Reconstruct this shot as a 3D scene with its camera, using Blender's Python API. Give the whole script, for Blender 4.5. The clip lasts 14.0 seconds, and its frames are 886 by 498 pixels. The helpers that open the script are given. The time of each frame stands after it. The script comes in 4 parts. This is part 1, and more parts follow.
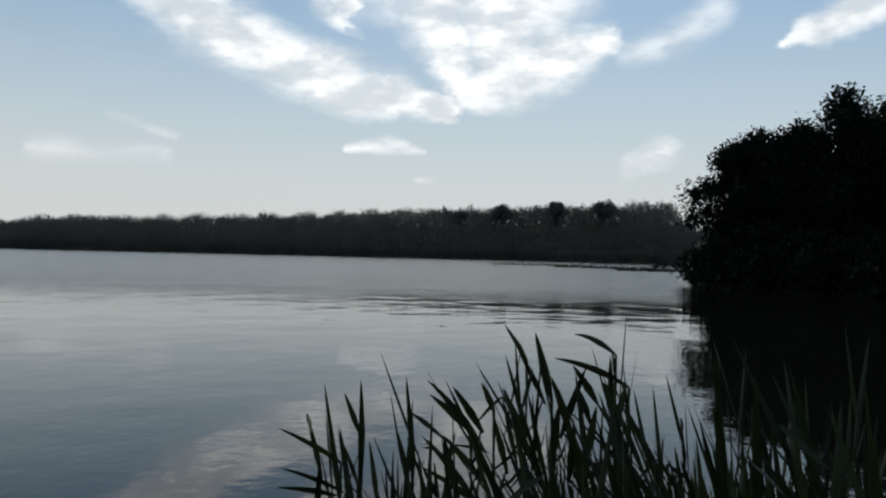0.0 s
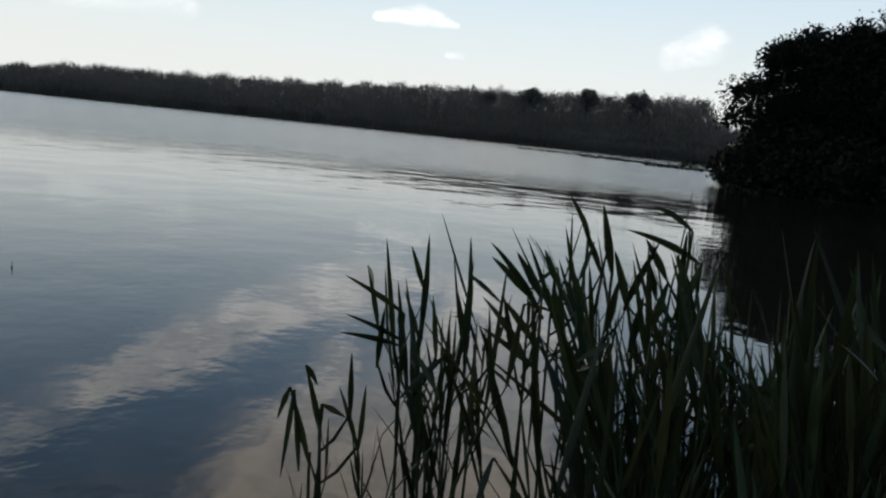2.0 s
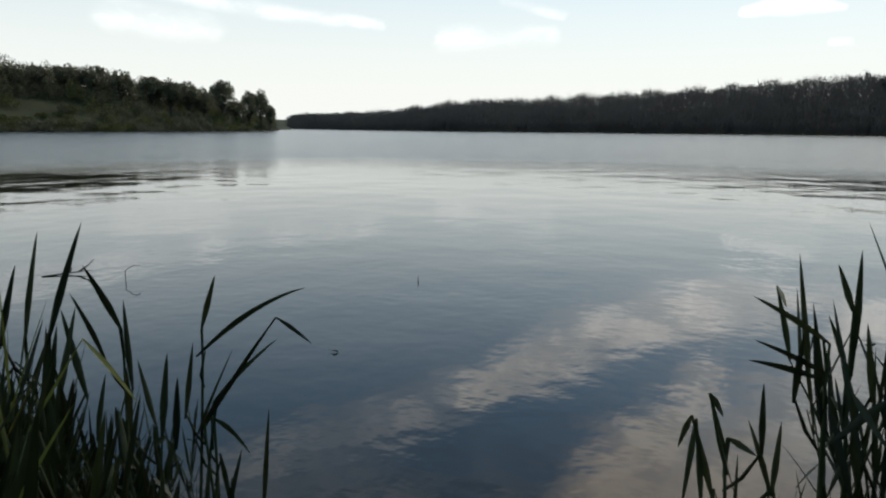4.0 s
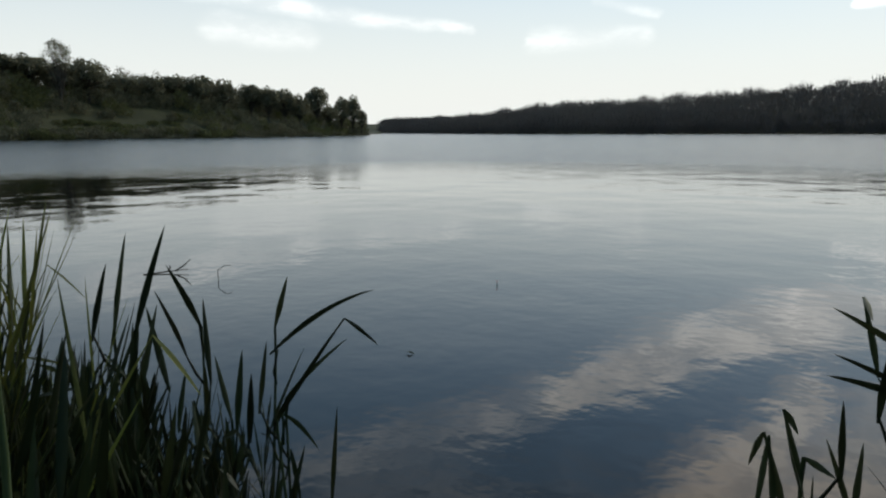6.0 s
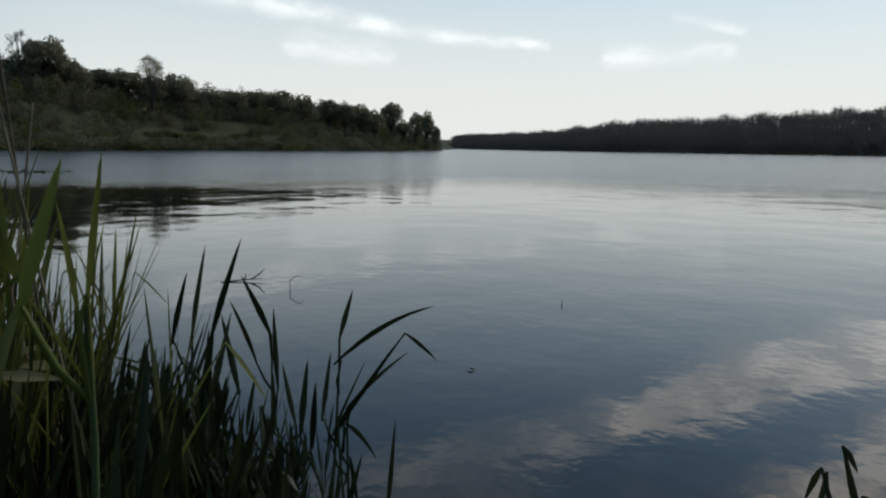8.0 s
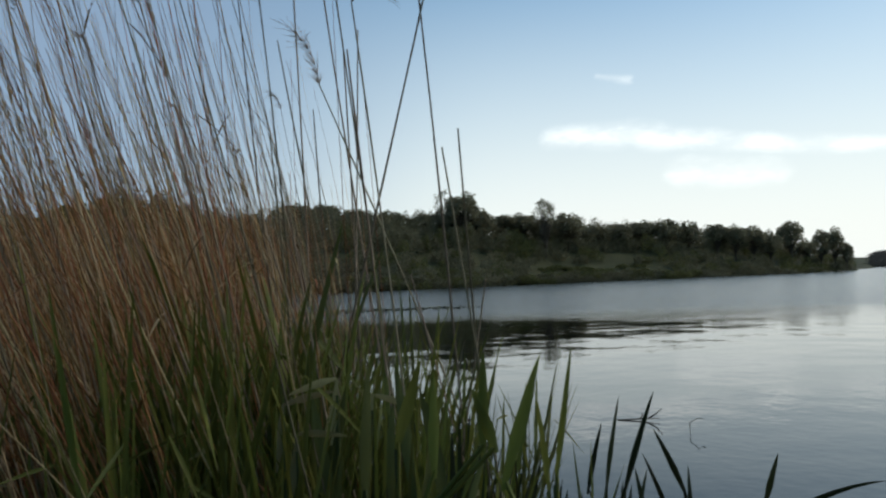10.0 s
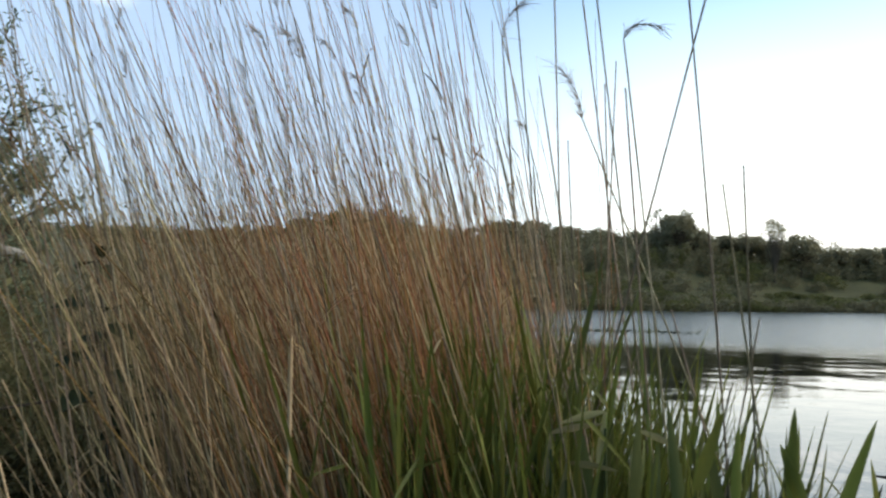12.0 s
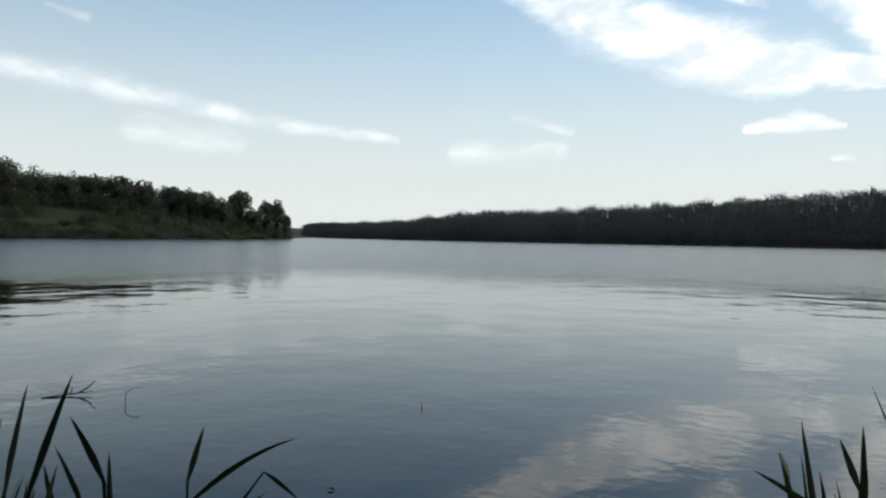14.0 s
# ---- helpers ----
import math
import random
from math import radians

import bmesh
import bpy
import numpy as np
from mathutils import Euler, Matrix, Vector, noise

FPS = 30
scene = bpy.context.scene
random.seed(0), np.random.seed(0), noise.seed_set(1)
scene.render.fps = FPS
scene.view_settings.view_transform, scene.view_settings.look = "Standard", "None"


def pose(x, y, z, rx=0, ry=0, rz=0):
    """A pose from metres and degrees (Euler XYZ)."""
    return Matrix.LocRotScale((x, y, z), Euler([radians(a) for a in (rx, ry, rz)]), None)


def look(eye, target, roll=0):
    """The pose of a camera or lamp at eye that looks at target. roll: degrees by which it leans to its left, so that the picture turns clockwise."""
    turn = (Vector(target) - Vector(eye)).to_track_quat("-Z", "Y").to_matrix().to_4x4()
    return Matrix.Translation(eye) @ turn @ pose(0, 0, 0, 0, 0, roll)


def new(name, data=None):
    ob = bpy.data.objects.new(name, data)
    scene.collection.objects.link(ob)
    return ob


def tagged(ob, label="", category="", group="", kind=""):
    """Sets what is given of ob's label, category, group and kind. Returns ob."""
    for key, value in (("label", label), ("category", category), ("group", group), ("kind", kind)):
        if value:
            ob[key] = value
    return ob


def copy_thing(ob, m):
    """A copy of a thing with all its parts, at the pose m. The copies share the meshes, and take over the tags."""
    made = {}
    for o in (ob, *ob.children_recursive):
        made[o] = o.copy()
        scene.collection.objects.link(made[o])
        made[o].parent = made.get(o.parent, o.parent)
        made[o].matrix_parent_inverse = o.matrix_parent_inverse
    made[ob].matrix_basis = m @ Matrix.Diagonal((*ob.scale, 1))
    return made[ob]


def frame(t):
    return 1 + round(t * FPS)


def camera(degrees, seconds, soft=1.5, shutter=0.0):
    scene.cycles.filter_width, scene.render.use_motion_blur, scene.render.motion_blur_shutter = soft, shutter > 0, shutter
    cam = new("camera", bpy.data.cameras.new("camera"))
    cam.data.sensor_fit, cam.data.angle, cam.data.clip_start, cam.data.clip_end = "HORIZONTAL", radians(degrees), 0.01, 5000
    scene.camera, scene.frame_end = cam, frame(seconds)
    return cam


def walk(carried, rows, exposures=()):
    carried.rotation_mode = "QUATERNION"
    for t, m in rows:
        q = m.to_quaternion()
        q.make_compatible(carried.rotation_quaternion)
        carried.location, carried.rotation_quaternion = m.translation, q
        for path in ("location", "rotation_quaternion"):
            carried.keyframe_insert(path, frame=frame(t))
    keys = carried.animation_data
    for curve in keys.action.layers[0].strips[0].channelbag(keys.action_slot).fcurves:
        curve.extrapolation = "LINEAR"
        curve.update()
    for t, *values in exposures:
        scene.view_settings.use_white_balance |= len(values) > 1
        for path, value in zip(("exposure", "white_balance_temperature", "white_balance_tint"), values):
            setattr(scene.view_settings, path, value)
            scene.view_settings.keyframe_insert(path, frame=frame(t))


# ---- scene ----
cam = camera(65.5, 14.0, soft=2.2, shutter=0.08)
PATH = [
    (0, (0.001, -0.000, 1.501), (-0.004, 2.000, 1.520), 1.4),
    (0.5, (-0.077, 0.061, 1.482), (-0.174, 2.058, 1.460), 0.9),
    (1, (-0.143, 0.041, 1.474), (-0.287, 2.036, 1.431), 2.0),
    (1.5, (-0.156, 0.012, 1.469), (-0.289, 2.003, 1.333), 3.0),
    (2, (-0.161, 0.065, 1.416), (-0.202, 2.037, 1.087), 6.0),
    (2.5, (-0.207, 0.097, 1.400), (-0.462, 2.036, 0.985), 3.6),
    (3, (-0.242, 0.133, 1.388), (-0.862, 1.989, 0.972), 2.6),
    (3.5, (-0.270, 0.109, 1.395), (-1.208, 1.828, 0.988), 1.1),
    (4, (-0.280, 0.095, 1.409), (-1.291, 1.785, 1.064), 0.5),
    (6.5, (-0.175, 0.143, 1.413), (-1.421, 1.666, 1.057), -0.1),
    (7, (-0.142, 0.140, 1.412), (-1.384, 1.660, 1.029), 0.2),
    (9.5, (-0.160, 0.038, 1.515), (-1.956, 0.917, 1.573), -0.1),
    (10, (-0.145, 0.008, 1.530), (-2.077, 0.519, 1.622), -2.1),
    (10.5, (-0.118, -0.085, 1.542), (-2.116, -0.109, 1.628), -1.6),
    (11, (-0.101, -0.190, 1.563), (-2.061, -0.552, 1.726), 1.2),
    (11.5, (-0.039, -0.204, 1.561), (-1.980, -0.659, 1.725), 0.6),
    (12, (-0.109, -0.156, 1.573), (-2.103, -0.239, 1.719), 0.8),
    (12.5, (-0.149, -0.041, 1.583), (-2.051, 0.567, 1.697), -1.4),
    (13, (-0.196, -0.014, 1.570), (-1.907, 1.021, 1.611), 0.8),
    (13.5, (-0.256, 0.020, 1.592), (-1.660, 1.444, 1.575), 1.2),
    (14, (-0.241, 0.138, 1.560), (-1.299, 1.835, 1.527), 1.0),
]
walk(cam, [(t, look(eye, target, roll)) for t, eye, target, roll in PATH],
     exposures=[(0, -0.25, 6250, 7), (1.5, -0.28, 6250, 7), (2, 0.17, 6400, 8), (3, 0.32, 6480, 7), (4, 0.32, 6500, 7), (7, 0.17, 6450, 7), (9.5, 0.06, 6400, 6), (10, 0.36, 6400, 5),
                (10.5, 1.0, 6650, 7), (11.5, 1.35, 6750, 8), (12, 1.42, 6850, 8), (12.5, 0.48, 6700, 6), (13.2, 0.27, 6400, 5), (14, 0.1, 6250, 5)])

# ---- world and sun ----
SUN_AZ, SUN_EL = -8.0, 48.0


def node(nt, kind, **settings):
    n = nt.nodes.new(kind)
    for key, value in settings.items():
        if key == "operation":
            n.operation = value
        elif key == "data_type":
            n.data_type = value
        elif key == "blend_type":
            n.blend_type = value
    return n


def wire(nt, value, socket):
    if isinstance(value, bpy.types.NodeSocket):
        nt.links.new(value, socket)
    else:
        socket.default_value = value


def calc(nt, operation, a, b=0.0, c=0.0):
    n = node(nt, "ShaderNodeMath", operation=operation)
    for socket, value in zip(n.inputs, (a, b, c)):
        wire(nt, value, socket)
    return n.outputs[0]


def smooth(nt, value, low, high, out_low=0.0, out_high=1.0):
    n = nt.nodes.new("ShaderNodeMapRange")
    n.interpolation_type = "SMOOTHSTEP"
    for socket, v in zip(n.inputs, (value, low, high, out_low, out_high)):
        wire(nt, v, socket)
    return n.outputs[0]


def noise_tex(nt, vector, scale, detail=3.0, rough=0.5):
    n = nt.nodes.new("ShaderNodeTexNoise")
    wire(nt, vector, n.inputs["Vector"])
    n.inputs["Scale"].default_value, n.inputs["Detail"].default_value, n.inputs["Roughness"].default_value = scale, detail, rough
    return n.outputs["Fac"]


def blend(nt, fac, a, b):
    n = node(nt, "ShaderNodeMix", data_type="RGBA")
    wire(nt, fac, n.inputs[0])
    wire(nt, a, n.inputs[6])
    wire(nt, b, n.inputs[7])
    return n.outputs[2]


world = bpy.data.worlds.new("sky")
scene.world = world
world.use_nodes = True
nt = world.node_tree
nt.nodes.clear()
sky = nt.nodes.new("ShaderNodeTexSky")
sky.sky_type, sky.sun_disc = "NISHITA", False
sky.sun_elevation, sky.sun_rotation = radians(SUN_EL), radians(-SUN_AZ)
sky.air_density, sky.dust_density, sky.ozone_density, sky.altitude = 1.1, 0.5, 1.6, 100
coords = nt.nodes.new("ShaderNodeTexCoord").outputs["Generated"]
split = nt.nodes.new("ShaderNodeSeparateXYZ")
wire(nt, coords, split.inputs[0])
left = calc(nt, "MULTIPLY", split.outputs[0], -1.0)
az_plain = calc(nt, "MULTIPLY", calc(nt, "ARCTAN2", left, split.outputs[1]), 57.29578)
el_plain = calc(nt, "MULTIPLY", calc(nt, "ARCSINE", split.outputs[2]), 57.29578)
stretch = nt.nodes.new("ShaderNodeVectorMath")
stretch.operation = "MULTIPLY"
wire(nt, coords, stretch.inputs[0])
stretch.inputs[1].default_value = (1.0, 1.0, 2.2)
shifted = nt.nodes.new("ShaderNodeVectorMath")
shifted.operation = "ADD"
wire(nt, stretch.outputs[0], shifted.inputs[0])
shifted.inputs[1].default_value = (3.1, 1.7, 5.3)
puff = noise_tex(nt, stretch.outputs[0], 7.0, 7.0, 0.62)
puff_two = noise_tex(nt, shifted.outputs[0], 6.0, 7.0, 0.62)
curl = noise_tex(nt, shifted.outputs[0], 14.0, 5.0, 0.55)


def spot(az, el):
    """Azimuth and elevation as one vector."""
    n = nt.nodes.new("ShaderNodeCombineXYZ")
    wire(nt, az, n.inputs[0])
    wire(nt, el, n.inputs[1])
    return n.outputs[0]


def vec(operation, a, b):
    n = nt.nodes.new("ShaderNodeVectorMath")
    n.operation = operation
    wire(nt, a, n.inputs[0])
    if operation == "SCALE":
        wire(nt, b, n.inputs["Scale"])
    elif operation != "LENGTH":
        wire(nt, b, n.inputs[1])
    return n.outputs["Value" if operation in ("DOT_PRODUCT", "LENGTH") else "Vector"]


def ragged(amount):
    """The place in the sky, pushed about by noise, so that the clouds' edges fray."""
    return spot(calc(nt, "MULTIPLY_ADD", calc(nt, "SUBTRACT", puff, 0.5), 9.0 * amount, az_plain),
                calc(nt, "MULTIPLY_ADD", calc(nt, "SUBTRACT", puff_two, 0.5), 6.5 * amount, el_plain))


FRAYED, SOFT_EDGE = ragged(0.75), ragged(0.26)


def streak(points, cover, place, core=0.35, rim=1.2):
    """A trail of cloud through points of (azimuth to the left, elevation, half width), in degrees."""
    best = 0.0
    for (a0, e0, w0), (a1, e1, w1) in zip(points, points[1:]):
        way = (a1 - a0, e1 - e0, 0.0)
        size = way[0] ** 2 + way[1] ** 2
        off = vec("SUBTRACT", place, (a0, e0, 0.0))
        along = vec("DOT_PRODUCT", off, tuple(v / size for v in way))
        along = calc(nt, "MINIMUM", calc(nt, "MAXIMUM", along, 0.0), 1.0)
        side = vec("LENGTH", vec("SUBTRACT", off, vec("SCALE", way, along)), (0, 0, 0))
        ratio = calc(nt, "DIVIDE", side, calc(nt, "MULTIPLY_ADD", along, w1 - w0, w0))
        best = calc(nt, "MAXIMUM", best, smooth(nt, ratio, rim, core, 0.0, 1.0))
    return calc(nt, "MULTIPLY", best, cover)


# the long arm, the fan beside it, and the small clouds round them
THICK = [[(-0.4, 11.9, 0.6), (4.4, 12.6, 1.6), (9.0, 13.7, 2.3), (13.6, 15.2, 2.7), (18.1, 17.1, 2.7), (24.0, 19.6, 2.5), (28.5, 21.8, 1.7)],
         [(-0.6, 13.0, 0.9), (0.3, 15.8, 2.3), (1.5, 20.0, 4.4), (6.0, 27.0, 8.0), (10.0, 36.0, 11.0)],
         [(-0.8, 13.2, 1.1), (-5.0, 14.7, 2.6), (-9.0, 16.6, 2.9), (-13.0, 17.4, 1.3)],
         [(-4.0, 17.5, 4.4), (-4.5, 22.0, 7.5), (-6.0, 34.0, 12.0)],
         [(9.0, 19.6, 0.9), (11.6, 22.8, 2.6), (14.5, 27.0, 4.4), (18.0, 34.0, 7.0)],
         [(-26.0, 15.6, 0.6), (-28.4, 16.8, 1.5), (-33.0, 18.8, 2.0)]]
THIN = [([(22.0, 19.0, 1.6), (31.0, 22.8, 2.2), (38.0, 24.9, 2.0), (47.0, 26.2, 1.6), (55.0, 27.0, 1.0)], 0.5), ([(10.6, 19.6, 1.0), (7.6, 17.4, 0.35)], 0.8), ([(8.2, 8.7, 0.3), (5.0, 8.9, 0.7), (2.0, 8.5, 0.25)], 0.68), ([(2.7, 6.1, 0.25), (1.4, 6.1, 0.25)], 0.5),
        ([(-14.9, 7.5, 0.8), (-17.4, 8.7, 1.2)], 0.9), ([(-14.4, 16.2, 0.9), (-18.0, 17.0, 1.3), (-21.5, 18.9, 1.2)], 0.5), ([(31.0, 7.0, 0.8), (22.5, 7.2, 0.7)], 0.27),
        ([(26.2, 9.8, 0.4), (21.5, 8.9, 0.35)], 0.25), ([(66.0, 11.2, 0.9), (59.5, 11.2, 1.0), (53.7, 10.0, 0.8), (47.4, 9.1, 0.7), (36.0, 8.0, 0.35)], 0.39),
        ([(56.0, 7.8, 1.0), (49.0, 7.2, 0.9)], 0.32), ([(31.5, 7.1, 0.4), (24.0, 7.1, 0.6)], 0.3), ([(61.9, 15.9, 0.25), (59.4, 15.4, 0.35)], 0.3),
        ([(75.0, 38.0, 8.0), (40.0, 38.0, 11.0), (8.0, 42.0, 12.0)], 0.6), ([(128.0, 14.0, 2.0), (146.0, 17.0, 4.0)], 0.5), ([(118.0, 22.0, 0.8), (135.0, 24.0, 1.5)], 0.2)]
cover = 0.0
for trail in THICK:
    cover = calc(nt, "MAXIMUM", cover, streak(trail, 1.0, FRAYED, 0.25, 1.3))
wisps = 0.0
for trail, share in THIN:
    wisps = calc(nt, "MAXIMUM", wisps, streak(trail, share, SOFT_EDGE, 0.0, 1.55))
cover = calc(nt, "MAXIMUM", cover, calc(nt, "MULTIPLY", wisps, smooth(nt, curl, 0.30, 0.64, 0.78, 1.06)))
cover = calc(nt, "MULTIPLY", cover, calc(nt, "SUBTRACT", 1.0, streak([(8.6, 17.9, 0.35), (5.0, 16.6, 0.75), (1.4, 13.6, 0.3)], 0.75, SOFT_EDGE)))
cover = calc(nt, "MULTIPLY", cover, smooth(nt, curl, 0.3, 0.62, 0.66, 1.0), 0.0)
behind = smooth(nt, calc(nt, "ABSOLUTE", calc(nt, "SUBTRACT", az_plain, 20.0)), 45.0, 100.0, 1.0, 0.28)
haze = calc(nt, "MULTIPLY", smooth(nt, el_plain, 34.0, -2.0, 0.0, 1.0), behind)
blue = nt.nodes.new("ShaderNodeHueSaturation")
wire(nt, sky.outputs[0], blue.inputs["Color"])
blue.inputs["Hue"].default_value, blue.inputs["Saturation"].default_value = 0.489, 1.32
glow = blend(nt, smooth(nt, el_plain, 15.0, 2.0), (7.25, 7.45, 7.4, 1.0), (7.68, 7.7, 7.52, 1.0))
base = blend(nt, haze, blue.outputs[0], glow)
base = blend(nt, smooth(nt, el_plain, 22.0, 36.0, 0.0, 0.48), base, (0.5, 0.6, 0.62, 1.0))
base = blend(nt, smooth(nt, az_plain, 70.0, 104.0, 0.0, 0.78), base, (2.3, 2.95, 4.1, 1.0))
bright = blend(nt, smooth(nt, curl, 0.36, 0.66), (9.6, 9.6, 9.6, 1.0), (13.6, 13.3, 13.0, 1.0))
near_sun = calc(nt, "MULTIPLY", smooth(nt, el_plain, 20.0, 31.0), smooth(nt, az_plain, 26.0, 16.0))
bright = blend(nt, near_sun, bright, (17.2, 14.8, 12.6, 1.0))
wash = nt.nodes.new("ShaderNodeBackground")
wire(nt, blend(nt, cover, base, bright), wash.inputs["Color"])
wash.inputs["Strength"].default_value = 0.1
out = nt.nodes.new("ShaderNodeOutputWorld")
nt.links.new(wash.outputs[0], out.inputs["Surface"])

sun = new("sun", bpy.data.lights.new("sun", "SUN"))
sun.data.energy, sun.data.angle, sun.data.color = 0.58, radians(14), (1.0, 0.88, 0.70)
a, e = radians(SUN_AZ), radians(SUN_EL)
sun.matrix_world = look((-60 * math.sin(a) * math.cos(e), 60 * math.cos(a) * math.cos(e), 60 * math.sin(e)), (0, 0, 0))


# ---- materials ----
def material(name, one, two, scale=8.0, rough=0.7, bump=0.2, vary=0.25, through_light=0.0, detail=4.0, per_island=False, stretch_z=1.0, gloss=0.3):
    m = bpy.data.materials.new(name)
    m.use_nodes = True
    t = m.node_tree
    shader = t.nodes["Principled BSDF"]
    where = t.nodes.new("ShaderNodeTexCoord").outputs["Object"]
    if stretch_z != 1.0:
        v = t.nodes.new("ShaderNodeVectorMath")
        v.operation = "MULTIPLY"
        wire(t, where, v.inputs[0])
        v.inputs[1].default_value = (1, 1, stretch_z)
        where = v.outputs[0]
    coarse = noise_tex(t, where, scale * 0.16, 3.0)
    grain = noise_tex(t, where, scale, detail, 0.6)
    both = calc(t, "ADD", calc(t, "MULTIPLY", coarse, 0.6), calc(t, "MULTIPLY", grain, 0.4))
    colour = blend(t, smooth(t, both, 0.33, 0.67), (*one, 1), (*two, 1))
    rand = t.nodes.new("ShaderNodeNewGeometry").outputs["Random Per Island"] if per_island else t.nodes.new("ShaderNodeObjectInfo").outputs["Random"]
    hsv = t.nodes.new("ShaderNodeHueSaturation")
    wire(t, colour, hsv.inputs["Color"])
    wire(t, smooth(t, rand, 0, 1, 1 - vary, 1 + vary), hsv.inputs["Value"])
    wire(t, smooth(t, calc(t, "FRACT", calc(t, "MULTIPLY", rand, 7.31)), 0, 1, 0.5 - 0.06 * vary, 0.5 + 0.04 * vary), hsv.inputs["Hue"])
    wire(t, hsv.outputs[0], shader.inputs["Base Color"])
    shader.inputs["Specular IOR Level"].default_value = gloss
    wire(t, smooth(t, grain, 0.2, 0.8, rough - 0.1, min(1.0, rough + 0.1)), shader.inputs["Roughness"])
    if bump:
        b = t.nodes.new("ShaderNodeBump")
        b.inputs["Strength"].default_value, b.inputs["Distance"].default_value = bump, 0.3 / scale
        wire(t, grain, b.inputs["Height"])
        wire(t, b.outputs[0], shader.inputs["Normal"])
    if through_light:
        tr = t.nodes.new("ShaderNodeBsdfTranslucent")
        wire(t, hsv.outputs[0], tr.inputs["Color"])
        mix = t.nodes.new("ShaderNodeMixShader")
        mix.inputs[0].default_value = through_light
        wire(t, shader.outputs[0], mix.inputs[1])
        wire(t, tr.outputs[0], mix.inputs[2])
        wire(t, mix.outputs[0], t.nodes["Material Output"].inputs["Surface"])
    return m


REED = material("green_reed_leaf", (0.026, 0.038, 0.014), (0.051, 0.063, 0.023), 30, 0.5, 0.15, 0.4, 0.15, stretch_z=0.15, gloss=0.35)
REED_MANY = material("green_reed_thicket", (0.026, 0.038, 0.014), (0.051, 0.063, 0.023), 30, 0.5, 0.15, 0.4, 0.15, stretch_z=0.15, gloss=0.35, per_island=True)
LIT_REED = material("lit_reed_leaf", (0.104, 0.128, 0.027), (0.190, 0.204, 0.048), 30, 0.6, 0.15, 0.35, 0.35, stretch_z=0.15)
LIT_REED_MANY = material("lit_reed_thicket", (0.104, 0.128, 0.027), (0.190, 0.204, 0.048), 30, 0.6, 0.15, 0.35, 0.35, stretch_z=0.15, per_island=True)
PALE_LEAF = material("faded_reed_leaf", (0.30, 0.27, 0.13), (0.44, 0.40, 0.21), 30, 0.75, 0.15, 0.25, 0.3, stretch_z=0.15, gloss=0.0)
BROAD = material("broad_reed_leaf", (0.100, 0.118, 0.042), (0.160, 0.175, 0.066), 30, 0.75, 0.15, 0.25, 0.35, stretch_z=0.15, gloss=0.05)
REED_STEM = material("green_reed_stem", (0.06, 0.09, 0.03), (0.10, 0.12, 0.05), 30, 0.55, 0.15, 0.2)
STRAW = material("dry_reed_stem", (0.43, 0.31, 0.160), (0.60, 0.475, 0.27), 12, 0.7, 0.2, 0.3, per_island=True)
DUN = material("weathered_reed_stem", (0.165, 0.122, 0.056), (0.30, 0.232, 0.12), 12, 0.8, 0.2, 0.45, per_island=True)
RUST = material("old_reed_stem", (0.225, 0.105, 0.038), (0.385, 0.215, 0.084), 12, 0.8, 0.2, 0.45, per_island=True)
BACKLIT_STRAW = material("backlit_reed_stalk", (0.20, 0.155, 0.100), (0.34, 0.28, 0.185), 12, 0.7, 0.2, 0.45)
PLUME = material("dry_reed_plume", (0.32, 0.26, 0.20), (0.46, 0.38, 0.30), 40, 0.9, 0.0, 0.2, 0.4)
SOIL = material("soil_and_grass", (0.045, 0.049, 0.021), (0.082, 0.082, 0.038), 0.5, 0.95, 0.5, 0.0)
BARK = material("tree_bark", (0.05, 0.04, 0.03), (0.10, 0.085, 0.065), 6, 0.9, 0.6, 0.15, stretch_z=0.3)
PALE_BARK = material("pale_birch_bark", (0.12, 0.11, 0.09), (0.40, 0.37, 0.32), 34, 0.8, 0.5, 0.1)
WILLOW = material("willow_leaf", (0.195, 0.235, 0.155), (0.270, 0.310, 0.205), 3, 0.8, 0.0, 0.25, 0.55, per_island=True, gloss=0.1)
BACKLIT_LEAF = material("backlit_dark_leaf", (0.009, 0.013, 0.008), (0.019, 0.025, 0.014), 0.5, 0.85, 0.0, 0.3, 0.0, per_island=True, gloss=0.1)
HAZED_BUSH = material("hazed_bush_leaf", (0.154, 0.145, 0.089), (0.198, 0.188, 0.116), 0.08, 0.9, 0.0, 0.2, 0.4, per_island=True, gloss=0.0)
HAZED_HEAD_LEAF = material("hazed_headland_leaf", (0.215, 0.211, 0.143), (0.275, 0.268, 0.182), 0.08, 0.9, 0.0, 0.15, 0.75, per_island=True, gloss=0.0)
SPRING = material("fresh_bush_leaf", (0.116, 0.123, 0.052), (0.158, 0.161, 0.070), 0.1, 0.9, 0.0, 0.2, 0.4, per_island=True, gloss=0.0)
HAZED_TWIG = material("hazed_bare_twig", (0.112, 0.108, 0.102), (0.140, 0.136, 0.128), 0.3, 0.95, 0.0, 0.06, 0.5, per_island=True, gloss=0.0)
OLIVE = material("dull_brush_leaf", (0.145, 0.134, 0.062), (0.235, 0.218, 0.108), 3, 0.85, 0.0, 0.25, 0.45, per_island=True, gloss=0.1)
WITHERED = material("withered_weed_leaf", (0.064, 0.056, 0.026), (0.12, 0.101, 0.050), 3, 0.9, 0.0, 0.3, 0.3, per_island=True, gloss=0.05)
BRAMBLE = material("bramble_leaf", (0.03, 0.038, 0.018), (0.06, 0.066, 0.032), 20, 0.8, 0.2, 0.3, 0.3, gloss=0.1)
